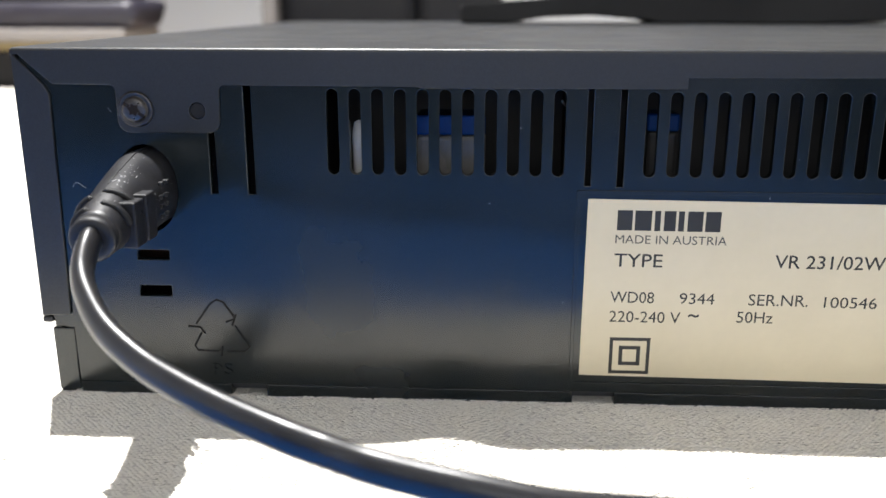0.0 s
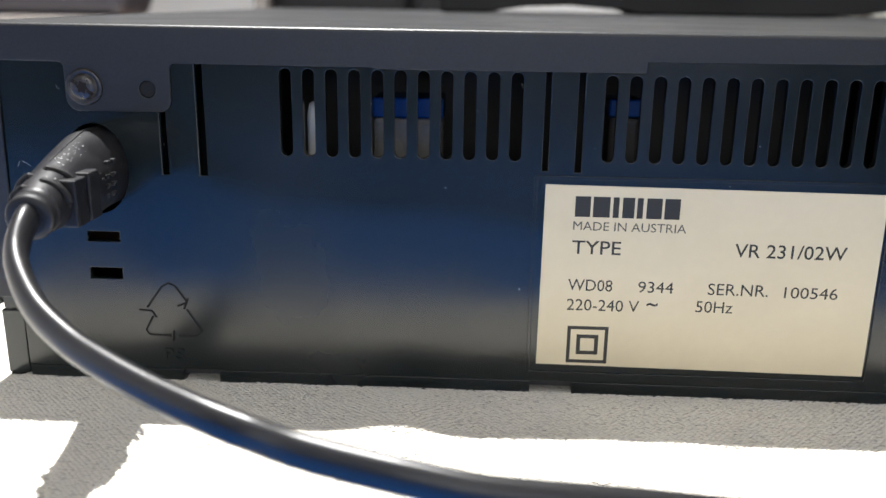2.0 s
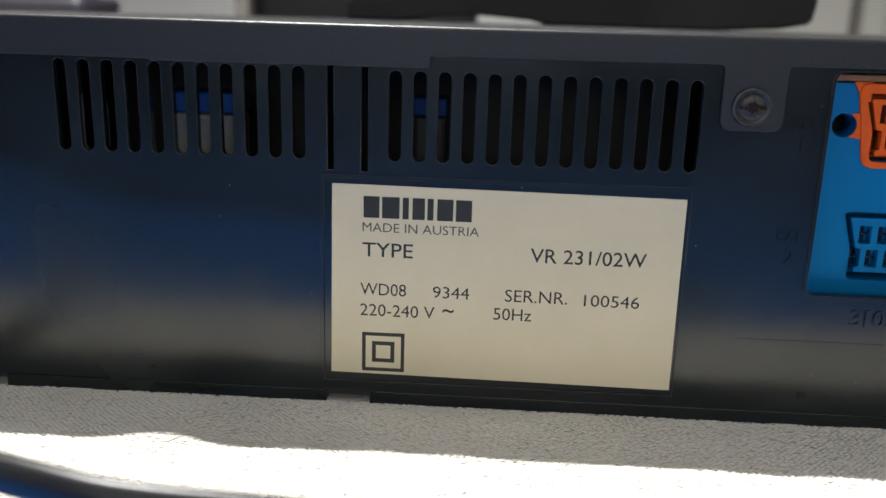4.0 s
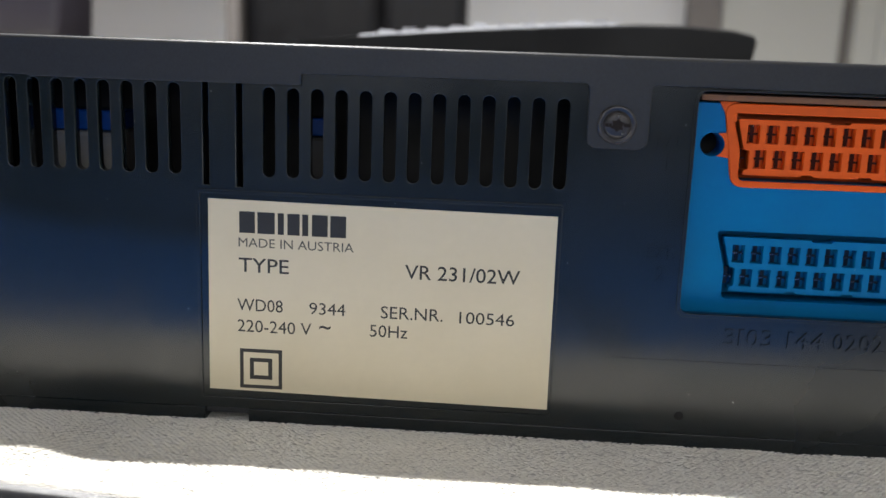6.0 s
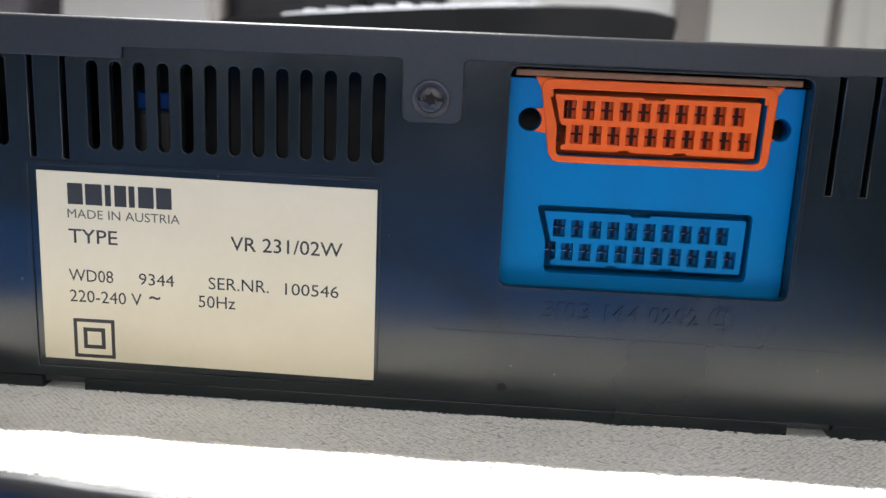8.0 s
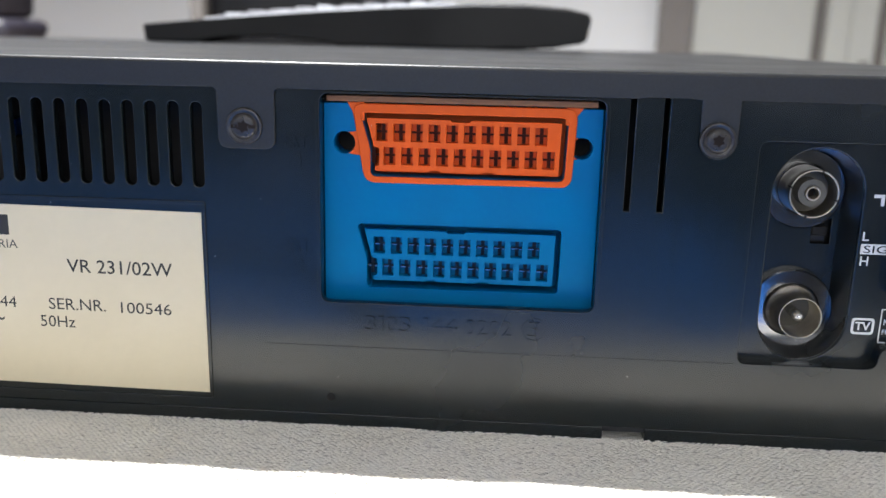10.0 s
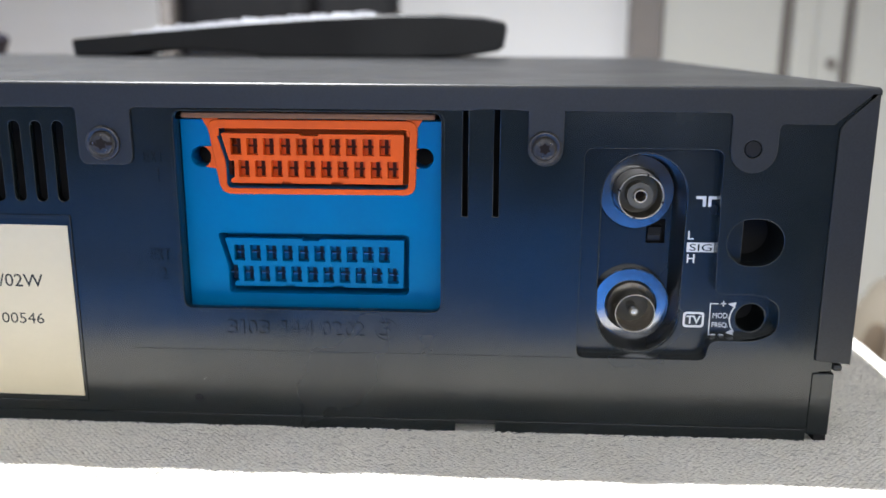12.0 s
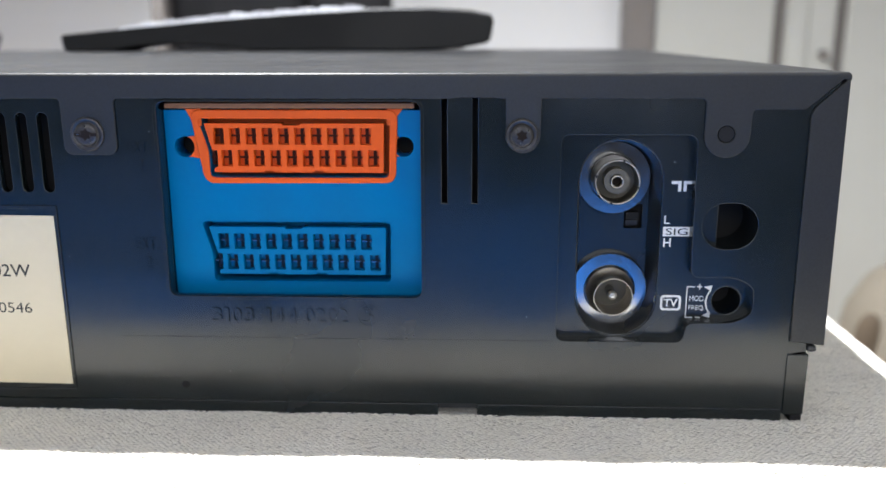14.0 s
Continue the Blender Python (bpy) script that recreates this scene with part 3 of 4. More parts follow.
def cover():
    """The folded steel lid: top, two sides, and the flange with its screw tabs over the rear panel."""
    flange = [(-191.9, 81.9), (191.9, 81.9), (183.2, 74.3)]
    flange += arc(172.9, 73.1, 1.2, 90, 180, 4) + arc(166.5, 68.6, 5.1, 0, -180, 14) + arc(160.2, 75.5, 1.2, 0, 90, 4)
    flange += [(125.0, 76.7)] + arc(121.0, 68.3, 3.9, 0, -180, 12) + [(117.0, 76.6), (114.0, 76.9), (106.0, 76.9), (104.0, 76.6)]
    flange += [(28.9, 76.7)] + arc(28.5, 75.6, 1.1, 90, 180, 4) + arc(25.3, 65.8, 2.1, 0, -90, 5) + arc(17.0, 65.8, 2.1, 270, 180, 5) + arc(13.7, 75.6, 1.1, 0, 90, 4)
    flange += [(-43.9, 76.4), (-44.0, 74.05), (-101.3, 73.9), (-102.4, 74.25)]
    flange += arc(-144.9, 73.1, 1.2, 90, 180, 4) + arc(-149.1, 66.5, 2.8, 0, -90, 6) + arc(-166.7, 66.5, 2.8, 270, 180, 6) + arc(-170.8, 73.0, 1.3, 0, 90, 4) + [(-183.6, 74.4)]
    plate("rear_flange", [flange, circle(-151.3, 68.7, 1.8), circle(166.3, 68.8, 1.95)], -0.7, -0.05, M_COVER, vcr, 0.28, "dark grey painted steel flange of the cover", 3)
    plate("side_flange", [[(-192.3, 81.4), (-185.6, 74.2), (-184.5, 72.2), (-185.7, 20.0), (-192.7, 19.6)]], -0.7, -0.05, M_COVER, vcr, 0.28, "", 3)
    plate("side_flange", [[(192.3, 81.4), (192.7, 19.2), (184.7, 20.0), (184.5, 73.2), (185.2, 74.6)]], -0.7, -0.05, M_COVER, vcr, 0.28, "", 3)
    bm = bmesh.new()
    # one bent sheet: the section across x, swept in y, with a rounded bend at the back
    n = 8
    prof = [(-0.75, 80.9)] + [(0.15 - 0.9 * math.cos(math.pi / 2 * i / n), 81.5 + 0.9 * math.sin(math.pi / 2 * i / n)) for i in range(n + 1)] + [(40, 82.4), (292, 82.4), (292, 81.4), (0.5, 81.4), (0.0, 81.0)]
    cols = []
    for x in (-192.4, -192.0, -100, 0, 100, 192.0, 192.4):
        dz = -0.3 if abs(x) > 192.2 else 0.0
        cols.append([bm.verts.new((x * MM, y * MM, (z + dz) * MM)) for y, z in prof])
    for a, b in zip(cols, cols[1:]):
        for k in range(len(prof)):
            bm.faces.new((a[k], a[(k + 1) % len(prof)], b[(k + 1) % len(prof)], b[k]))
    bm.faces.new(cols[0])
    bm.faces.new(cols[-1])
    part("lid_top", bm, M_COVER, vcr, "dark grey painted steel top")
    box("lid_side", -192.5, -191.5, -0.04, 292, 19.6, 81.2, M_COVER, vcr, 0.2)
    box("lid_side", 191.5, 192.5, -0.04, 292, 19.2, 81.2, M_COVER, vcr, 0.2)


cover()


def star(x, z, r0, r1, n=6, turn=0.3):
    return [(x + (r0 if i % 2 else r1) * math.cos(turn + math.pi * i / n), z + (r0 if i % 2 else r1) * math.sin(turn + math.pi * i / n)) for i in range(2 * n)]


def screw(x, z, r, y, turn, slotted):
    """A flanged pan-head screw with a star recess; the worn ones have a cut across it. Both are shade-dark plates laid
    on the head.
    """
    head = [(1.0, 0), (1.0, 0.3), (0.97, 0.5), (0.90, 0.6), (0.80, 0.56), (0.75, 0.42), (0.71, 0.46), (0.69, 0.9), (0.62, 1.15), (0.5, 1.28), (0.3, 1.32), (0.02, 1.33)]
    s = turned("screw", [(r * a, b) for a, b in head], (x, y, z), M_SCREW, vcr, "worn metal screw with a star recess", n=40, smooth=True)
    # no hollow: the recess's shade is a dark plate just proud of the head
    plate("recess_shade", [star(x, z, r * 0.37, r * 0.24, 6, turn)], y - 1.36, y - 1.1, M_SHADE, s)
    if slotted:
        d = Vector((math.cos(turn - 0.9), math.sin(turn - 0.9)))
        n = Vector((-d.y, d.x)) * r * 0.09
        for k in (-1, 1):
            a, b = Vector((x, z)) + d * r * 0.3 * k, Vector((x, z)) + d * r * 0.66 * k
            plate("cut_shade", [[tuple(a + n), tuple(b + n), tuple(b - n), tuple(a - n)]], y - 1.34, y - 0.85, M_SHADE, s)
    for a in (0.6, 2.2, 4.4):
        dx, dz = r * 0.47 * math.cos(a + turn), r * 0.47 * math.sin(a + turn)
        plate("burr", [star(x + dx, z + dz, 0.26, 0.12, 4, a)], y - 1.4, y - 1.1, M_CHROME, s)


screw(-165.1, 69.0, 4.0, -0.7, 0.3, True)
screw(20.8, 68.6, 3.95, -0.7, 0.9, True)
screw(120.7, 68.5, 3.75, -0.7, 0.1, False)
for sx, sz in ((-151.3, 68.7), (166.3, 68.8)):
    turned("screw_boss", [(1.7, 0), (1.7, 0.3), (0.2, 0.32)], (sx, -0.01, sz), M_BLACK, vcr, n=20)

# rating label with its print
TILT = -0.0070
label_ob = plate("rating_label", [[(-64.0, 49.75), (-64.3, 7.1), (10.4, 6.45), (10.2, 49.1)]], -0.22, -0.006, M_LABEL, vcr, 0.0, "cream rating label with black print")
# seven dark blocks stand for the maker's word
for i, (bx0, bx1) in enumerate(((-57.3, -54.2), (-53.7, -50.3), (-49.7, -48.5), (-47.8, -45.4), (-44.9, -43.7), (-43.0, -39.9), (-39.4, -36.3))):
    k = 23.0 / 21.0
    x0b, x1b = -57.3 + (bx0 + 57.3) * k, -57.3 + (bx1 + 57.3) * k
    zt = TILT * (x0b + 57.3)
    box("maker_mark", x0b, x1b, -0.26, -0.2, 42.6 + zt, 47.25 + zt, M_INK, label_ob)


def printed(text, x0, x1, z0, z1, mat=M_INK, bold=0.0):
    lettering("print", text, x0, x1, z0, z1, -0.25, -0.2, mat, label_ob, bold, TILT)


printed("MADE IN AUSTRIA", -57.5, -32.6, 39.55, 41.55, M_INK_GREY)
printed("TYPE", -57.5, -46.6, 34.05, 37.15, M_INK, 0.005)
printed("VR 231/02W", -21.5, 3.0, 34.2, 37.35, M_INK, 0.005)
printed("WD08", -57.9, -47.9, 25.35, 28.1, M_INK)
printed("9344", -42.1, -34.2, 25.3, 27.95, M_INK)
printed("SER.NR.", -26.5, -13.1, 25.2, 27.95, M_INK)
printed("100546", -9.5, 2.3, 24.95, 27.6, M_INK)
printed("220-240 V", -57.9, -41.6, 20.6, 23.35, M_INK)
printed("~", -39.9, -37.4, 22.0, 22.9, M_INK, 0.02)
printed("50Hz", -28.8, -20.6, 20.95, 23.7, M_INK)
plate("insulation_mark", [rect(-57.45, -48.05, 7.65, 16.75), rect(-56.65, -48.85, 8.45, 15.95)], -0.26, -0.2, M_INK, label_ob)
plate("insulation_mark", [rect(-55.25, -50.25, 9.8, 14.7), rect(-54.35, -51.15, 10.7, 13.8)], -0.26, -0.2, M_INK, label_ob)

# moulded marks in the black plastic
for word, a in (("EXT.", (29.4, 35.2, 64.3, 67.0)), ("1", (31.6, 32.8, 59.8, 62.9)), ("EXT.", (29.4, 35.2, 41.2, 44.0)), ("2", (31.4, 33.2, 36.4, 39.4)), ("3103", (46.8, 57.0, 23.2, 26.8)), ("144", (60.0, 67.5, 23.2, 26.8)), ("0202", (69.5, 79.8, 23.2, 26.8)), ("5", (83.4, 86.1, 23.3, 26.9)), ("PS", (-152.3, -147.6, 5.0, 7.8))):
    moulded_word(word, *a, -0.36, 0.02, M_PANEL, vcr)
plate("moulded_mark", [circle(84.8, 25.1, 2.7), circle(84.8, 25.1, 2.45)], -0.2, 0.02, M_PANEL, vcr)


def bent_arrow(points, w):
    """A thin raised line along points."""
    left, right = [], []
    for i, p in enumerate(points):
        a, b = Vector(points[max(i - 1, 0)]), Vector(points[min(i + 1, len(points) - 1)])
        d = (b - a).normalized()
        nrm = Vector((-d.y, d.x)) * w / 2
        left.append(tuple(Vector(p) + nrm))
        right.append(tuple(Vector(p) - nrm))
    return left + right[::-1]


for pts in ([(-155.6, 18.1), (-151.9, 23.2), (-150.3, 24.2), (-148.7, 23.6), (-146.2, 19.8)], [(-157.6, 17.4), (-154.6, 17.2), (-153.6, 15.6)], [(-154.4, 15.9), (-156.3, 12.4), (-155.6, 11.3), (-150.4, 11.1)],
            [(-148.6, 11.1), (-144.2, 11.2), (-143.0, 12.4), (-146.2, 17.8)], [(-146.9, 17.8), (-145.8, 20.6)], [(-150.0, 9.8), (-149.6, 12.4)], [(-148.4, 18.6), (-146.3, 19.4)]):
    plate("recycling_mark", [bent_arrow(pts, 0.45)], -0.14, 0.02, M_BLACK, vcr)



def flow_mark(x0, x1, z0, z1, height):
    """A shallow upright swelling where a rib stands behind the panel."""
    bm = bmesh.new()
    n = 10
    cols = [[bm.verts.new(((x0 + (x1 - x0) * i / n) * MM, -height * math.sin(math.pi * i / n) ** 2 * MM - 0.004 * MM, z * MM)) for z in (z0, z1)] for i in range(n + 1)]
    for a, b in zip(cols, cols[1:]):
        bm.faces.new((a[0], b[0], b[1], a[1]))
    part("flow_mark", bm, M_PANEL, vcr, smooth=True)


flow_mark(110.2, 115.4, 3.2, 51.5, 0.05)
flow_mark(-131.0, -125.5, 3.2, 48.0, 0.03)
plate("moulded_ledge", [rect(23.5, 129.0, 18.9, 19.25)], -0.12, 0.02, M_PANEL, vcr)
# black disc on the panel that paints a dimple's shade
turned("dimple_shade", [(1.0, 0), (0.9, 0.1), (0.2, 0.12)], (38.9, 0.0, 6.7), M_BLACK, vcr, n=16)


def specks():
    """Dust on the panel, and chipped paint with painted glints along the lid's rear edge."""
    rng = np.random.default_rng(8)
    verts, faces = [], []

    def chip(x, y, z, r, flat_axis):
        k = int(rng.integers(4, 7))
        b0 = len(verts)
        for i in range(k):
            a = 2 * math.pi * i / k + rng.normal(0, 0.3)
            q = r * rng.uniform(0.6, 1.3)
            if flat_axis == "y":
                verts.append((x + q * math.cos(a), y, z + q * math.sin(a)))
            else:
                verts.append((x + 1.6 * q * math.cos(a), y + q * math.sin(a), z))
        faces.append(tuple(range(b0, b0 + k)))

    for _ in range(38):
        chip(rng.uniform(-182, 182), -0.02, rng.uniform(4, 73), rng.uniform(0.04, 0.11), "y")
    dust = bpy.data.meshes.new("dust")
    dust.from_pydata([tuple(c * MM for c in v) for v in verts], [], faces)
    ob = finish("dust", dust, M_PAPER, vcr, "pale dust specks")
    ob["kind"] = "stuff"
    verts, faces = [], []
    # silver specks on the bend: chipped paint that also draws the edge's glints
    for _ in range(520):
        x = -188 + 376 * rng.random() ** 0.75
        a = radians(rng.uniform(58, 90))
        chip(x, 0.15 - 0.915 * math.cos(a), 81.515 + 0.9 * math.sin(a), rng.uniform(0.04, 0.12), "z")
    for _ in range(60):
        chip(rng.uniform(-185, 185), rng.uniform(3, 60), 82.41, rng.uniform(0.05, 0.14), "z")
    worn = bpy.data.meshes.new("worn_glints")
    worn.from_pydata([tuple(c * MM for c in v) for v in verts], [], faces)
    ob = finish("worn_glints", worn, M_SILVER, vcr, "bare metal specks and painted glints along the lid's edge")
    ob["kind"] = "stuff"


specks()

# scart block
BLUE_Y, ORANGE_Y = 4.6, 4.0
CHAN_BLUE = rounded([(44.2, 47.0), (90.1, 47.1), (89.9, 32.2), (46.5, 32.1), (46.5, 39.0)], 1.3)
CHAN_ORANGE = rounded([(45.0, 71.7), (90.3, 71.7), (89.9, 57.9), (47.3, 57.8), (47.3, 64.0)], 1.4)
HOLE_LEFT, HOLE_RIGHT = circle(41.5, 65.1, 2.45), circle(93.4, 65.2, 2.35)
scart = plate("scart_housing", [rect(36.95, 97.65, 28.2, 73.75), CHAN_BLUE, HOLE_LEFT, HOLE_RIGHT, CHAN_ORANGE], BLUE_Y, 11.0, M_BLUE, vcr, 0.15, "bright blue plastic socket housing")
box("well_wall", 36.0, 36.85, 2.3, 12, 28.0, 77, M_PANEL, vcr)
box("well_wall", 97.75, 98.6, 2.3, 12, 28.0, 77, M_PANEL, vcr)
box("well_floor", 36.0, 98.6, 2.3, 12, 27.2, 28.1, M_PANEL, vcr)
box("shield_strip", 38.0, 96.2, 2.4, 14, 74.2, 75.5, M_STRIP, vcr, 0.2, "brown strip above the sockets")
box("well_back", 37, 97.5, 13.0, 14, 28, 77, M_BLACK, vcr)


def scart_socket(mat, name_label, chan, rim, y_rim, y_block, top_row, low_row, island, metal):
    """One 21-way socket: rim, deep channel, inner block with square holes, and in each hole a contact with its slot's
    shade as a dark cross.
    """
    sock = plate("scart_socket", [rim, chan], y_rim, BLUE_Y - 0.03 if metal else BLUE_Y + 0.3, mat, vcr, 0.3 if not metal else 0.02, name_label, 2)
    holes = [(top_row[0] + 3.865 * i, top_row[1]) for i in range(10)] + [(low_row[0] + 3.872 * i, low_row[1]) for i in range(10)]
    loops = [rounded(island, 0.35)] + [rect(x - 1.28, x + 1.28, z - 1.92, z + 1.92) for x, z in holes]
    plate("socket_block", loops, y_block, y_block + 3.0, mat, sock, 0.08)
    xs = [x for x, _ in island]
    zs = [z for _, z in island]
    box("socket_floor", min(xs) + 3.0, max(xs) - 0.4, y_block + 2.3, y_block + 2.95, min(zs) + 0.6, max(zs) - 0.6, mat, sock)
    box("channel_floor", min(xs) - 1.8, max(xs) + 1.6, y_block + 7.4, y_block + 7.8, min(zs) - 2.2, max(zs) + 1.6, mat, sock)
    # dark cross: contact and slot shade as solid boxes; the strips are bare metal
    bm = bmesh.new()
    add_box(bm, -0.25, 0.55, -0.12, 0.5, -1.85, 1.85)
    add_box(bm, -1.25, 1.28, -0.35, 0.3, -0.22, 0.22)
    dark = len(bm.faces)
    if metal:
        add_box(bm, -1.15, 0.05, -0.95, -0.75, -0.10, 0.10)
        add_box(bm, 0.75, 1.2, -0.95, -0.75, -0.22, 0.02)
    bm.faces.ensure_lookup_table()
    for f in bm.faces[dark:]:
        f.material_index = 1
    cross = bpy.data.meshes.new("contact_and_shade")
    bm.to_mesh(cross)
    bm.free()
    cross.materials.append(M_SHADE_BLUE if metal else M_SHADE_ORANGE)
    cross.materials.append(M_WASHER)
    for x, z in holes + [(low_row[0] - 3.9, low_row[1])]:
        c = new("contact_and_shade", cross)
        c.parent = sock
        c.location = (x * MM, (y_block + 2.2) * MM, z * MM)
    return sock


def island_outline(left_top, left_low, right, top, low):
    """The inner block of a socket: slanted shoulder, open pocket for the screen contact, three key notches."""
    mid = low + 5.25
    return [(left_top, top), (left_top + 18.4, top), (left_top + 18.6, top - 0.45), (left_top + 22.6, top - 0.45), (left_top + 22.8, top), (right, top), (right - 0.25, low),
            (left_low + 26.2, low), (left_low + 26.0, low + 0.4), (left_low + 23.6, low + 0.4), (left_low + 23.4, low), (left_low + 14.3, low), (left_low + 14.1, low + 0.4), (left_low + 11.9, low + 0.4), (left_low + 11.7, low),
            (left_low - 0.2, low), (left_low - 0.2, low + 1.0), (left_low + 0.75, low + 1.25), (left_low + 0.75, mid - 0.1), (left_low - 0.45, mid)]


ORANGE_RIM = rounded([(43.2, 73.8), (92.2, 73.8), (91.5, 56.6), (46.0, 56.4)], 2.6, 6)
BLUE_RIM = rounded([(43.75, 47.4), (90.5, 47.5), (90.3, 31.8), (46.1, 31.7), (46.1, 39.0)], 1.5)
orange = scart_socket(M_ORANGE, "orange plastic scart socket", CHAN_ORANGE, ORANGE_RIM, ORANGE_Y, 4.35, (49.75, 67.55), (51.5, 62.4), island_outline(46.4, 48.5, 88.9, 70.6, 59.05), False)
scart_socket(M_BLUE, "blue plastic scart socket", CHAN_BLUE, BLUE_RIM, 4.52, 4.65, (49.3, 42.1), (51.3, 36.95), island_outline(45.9, 48.1, 88.85, 45.7, 33.9), True)
plate("socket_ear", [arc(41.5, 65.1, 2.5, -68, 68, 10) + [(44.9, 67.7), (45.8, 62.3)]], ORANGE_Y + 0.2, BLUE_Y - 0.03, M_ORANGE, orange)
plate("socket_ear", [arc(93.4, 65.2, 2.4, 112, 248, 10) + [(91.0, 62.8), (91.2, 67.7)]], ORANGE_Y + 0.2, BLUE_Y - 0.03, M_ORANGE, orange)
plate("socket_ear", [[(42.2, 74.0), (43.4, 71.9), (43.9, 70.0), (46.0, 70.0), (46.0, 74.0)]], ORANGE_Y + 0.2, BLUE_Y - 0.03, M_ORANGE, orange)
plate("socket_ear", [[(93.3, 74.0), (92.0, 72.2), (91.4, 70.2), (89.6, 70.2), (89.6, 74.0)]], ORANGE_Y + 0.2, BLUE_Y - 0.03, M_ORANGE, orange)


# aerial sockets: a sunk plate with a deeper oblong well for the two sockets
def aerial():
    y = PLATE_Y
    well, well_floor = stadium(144.1, 19.5, 67.0, 19.2, 16), stadium(143.9, 21.2, 65.6, 16.6, 16)
    plate("aerial_plate", [[(128, 17.5), (177, 17.5), (177, 37), (162, 37), (162, 70), (128, 70)], well, circle(170.3, 28.7, 3.3)], y, y + 1.6, M_PANEL, vcr, 0.35, "sunk plate round the aerial sockets", 3)
    tube_wall("plate_wall", PLATE, PLATE, 2.0, y + 0.1, M_PANEL, vcr)
    tube_wall("recess_wall", well, well_floor, y + 0.9, 12.2, M_WELL, vcr)
    plate("recess_floor", [stadium(143.9, 20.4, 66.4, 18.0, 14), rect(146.5, 151.0, 44.4, 50.4)], 12.0, 13.0, M_PANEL, vcr)
    box("switch_well", 145.5, 152, 15.2, 15.8, 43.6, 51.6, M_BLACK, vcr)
    box("slide_switch", 147.0, 150.3, 12.6, 15.0, 46.4, 48.3, M_BLACK, vcr, 0.2, "black slide switch")
    box("slide_switch", 147.0, 150.3, 13.4, 15.0, 44.6, 46.2, M_RUBBER, vcr, 0.2)
    cx, cz = 143.4, 57.1
    s = turned("aerial_input", [(8.9, 0), (8.9, 1.2), (8.7, 1.4), (5.9, 1.4), (5.7, 1.0), (5.6, 0.4)], (cx, 12.0, cz), M_WASHER, vcr, "nickel-plated aerial input socket", n=56)
    turned("sleeve", [(5.35, 0), (5.35, 7.6), (5.25, 7.95), (5.05, 8.0), (4.85, 7.7), (4.8, 1.0)], (cx, 12.0, cz), M_NICKEL, s, n=56, smooth=True)
    # four gaps in the rim, their shade drawn as black discs
    for a in (75, 165, 255, 345):
        u = radians(a)
        plate("slit_shade", [circle(cx + 5.1 * math.cos(u), cz + 5.1 * math.sin(u), 0.28, 0.28, 8)], 3.95, 6.0, M_BLACK, s)
    turned("insulator", [(4.78, 0), (4.78, 2.4), (3.0, 2.5), (3.0, 6.6), (1.7, 6.7), (1.6, 3.0)], (cx, 12.0, cz), M_INSULATOR, s, "grey insulator", n=40)
    turned("inner_contact", [(1.6, 0), (1.6, 7.2), (1.5, 7.4), (1.25, 7.4), (1.15, 7.1), (1.1, 2.0)], (cx, 12.0, cz), M_NICKEL, s, n=28, smooth=True)
    # a dark plug fills the bore in place of its shade
    turned("bore_shade", [(1.12, 0), (1.12, 5.0), (0.1, 5.02)], (cx, 12.0, cz), M_SHADE, s, n=20)
    cz = 29.4
    t = turned("aerial_output", [(9.3, 0), (9.3, 1.9), (9.0, 2.2), (6.3, 2.3), (6.1, 1.6), (6.0, 0.8)], (cx, 12.0, cz), M_WASHER, vcr, "nickel-plated aerial output socket", n=56)
    turned("sleeve", [(5.9, 0), (5.9, 2.6), (5.6, 3.0), (4.75, 3.1), (4.75, 8.7), (4.68, 8.95), (4.5, 9.0), (4.35, 8.7), (4.3, 1.0)], (cx, 12.0, cz), M_NICKEL, t, n=56, smooth=True)
    turned("insulator", [(4.28, 0), (4.28, 1.6), (0.5, 1.65)], (cx, 12.0, cz), M_INSULATOR, t, "grey insulator", n=32)
    turned("pin", [(1.15, 0), (1.15, 7.5), (0.8, 8.2), (0.1, 8.5)], (cx, 12.0, cz), M_CHROME, t, n=20, smooth=True)
    # two deep holes beside the plate
    box("hole_back", 160.8, 176.5, 12, 13, 40, 55, M_BLACK, vcr)
    tube_wall("hole_wall", BIG_HOLE, BIG_HOLE, 2.0, 12.0, M_PANEL, vcr)
    box("hole_step", 162.0, 166.9, 3.2, 9, 41.0, 54.2, M_PANEL, vcr, 0.3)
    box("hole_back", 163, 177, 13, 14, 22, 36, M_BLACK, vcr)
    tube_wall("trimmer_wall", circle(170.3, 28.7, 3.4), circle(170.3, 28.7, 3.1), PLATE_Y + 0.9, 13.0, M_PANEL, vcr)


aerial()


def white(name, loops):
    plate(name, loops, PLATE_Y - 0.06, PLATE_Y + 0.05, M_WHITE_INK, vcr)


white("aerial_sign", [rect(155.74, 158.00, 56.82, 57.54)])
white("aerial_sign", [rect(157.28, 158.00, 55.08, 56.82)])
white("aerial_sign", [rect(158.51, 160.67, 56.82, 57.54)])
white("aerial_sign", [rect(158.51, 159.23, 55.08, 56.82)])
lettering("white_print", "L", 154.51, 155.84, 47.38, 49.33, PLATE_Y - 0.06, PLATE_Y + 0.05, M_WHITE_INK, vcr, 0.01)
lettering("white_print", "H", 154.61, 156.35, 41.83, 43.89, PLATE_Y - 0.06, PLATE_Y + 0.05, M_WHITE_INK, vcr, 0.01)
white("white_print", [rect(154.40, 160.67, 44.40, 46.66)])
lettering("dark_print", "SIG", 155.02, 160.15, 44.71, 46.35, PLATE_Y - 0.1, PLATE_Y, M_PANEL, vcr)
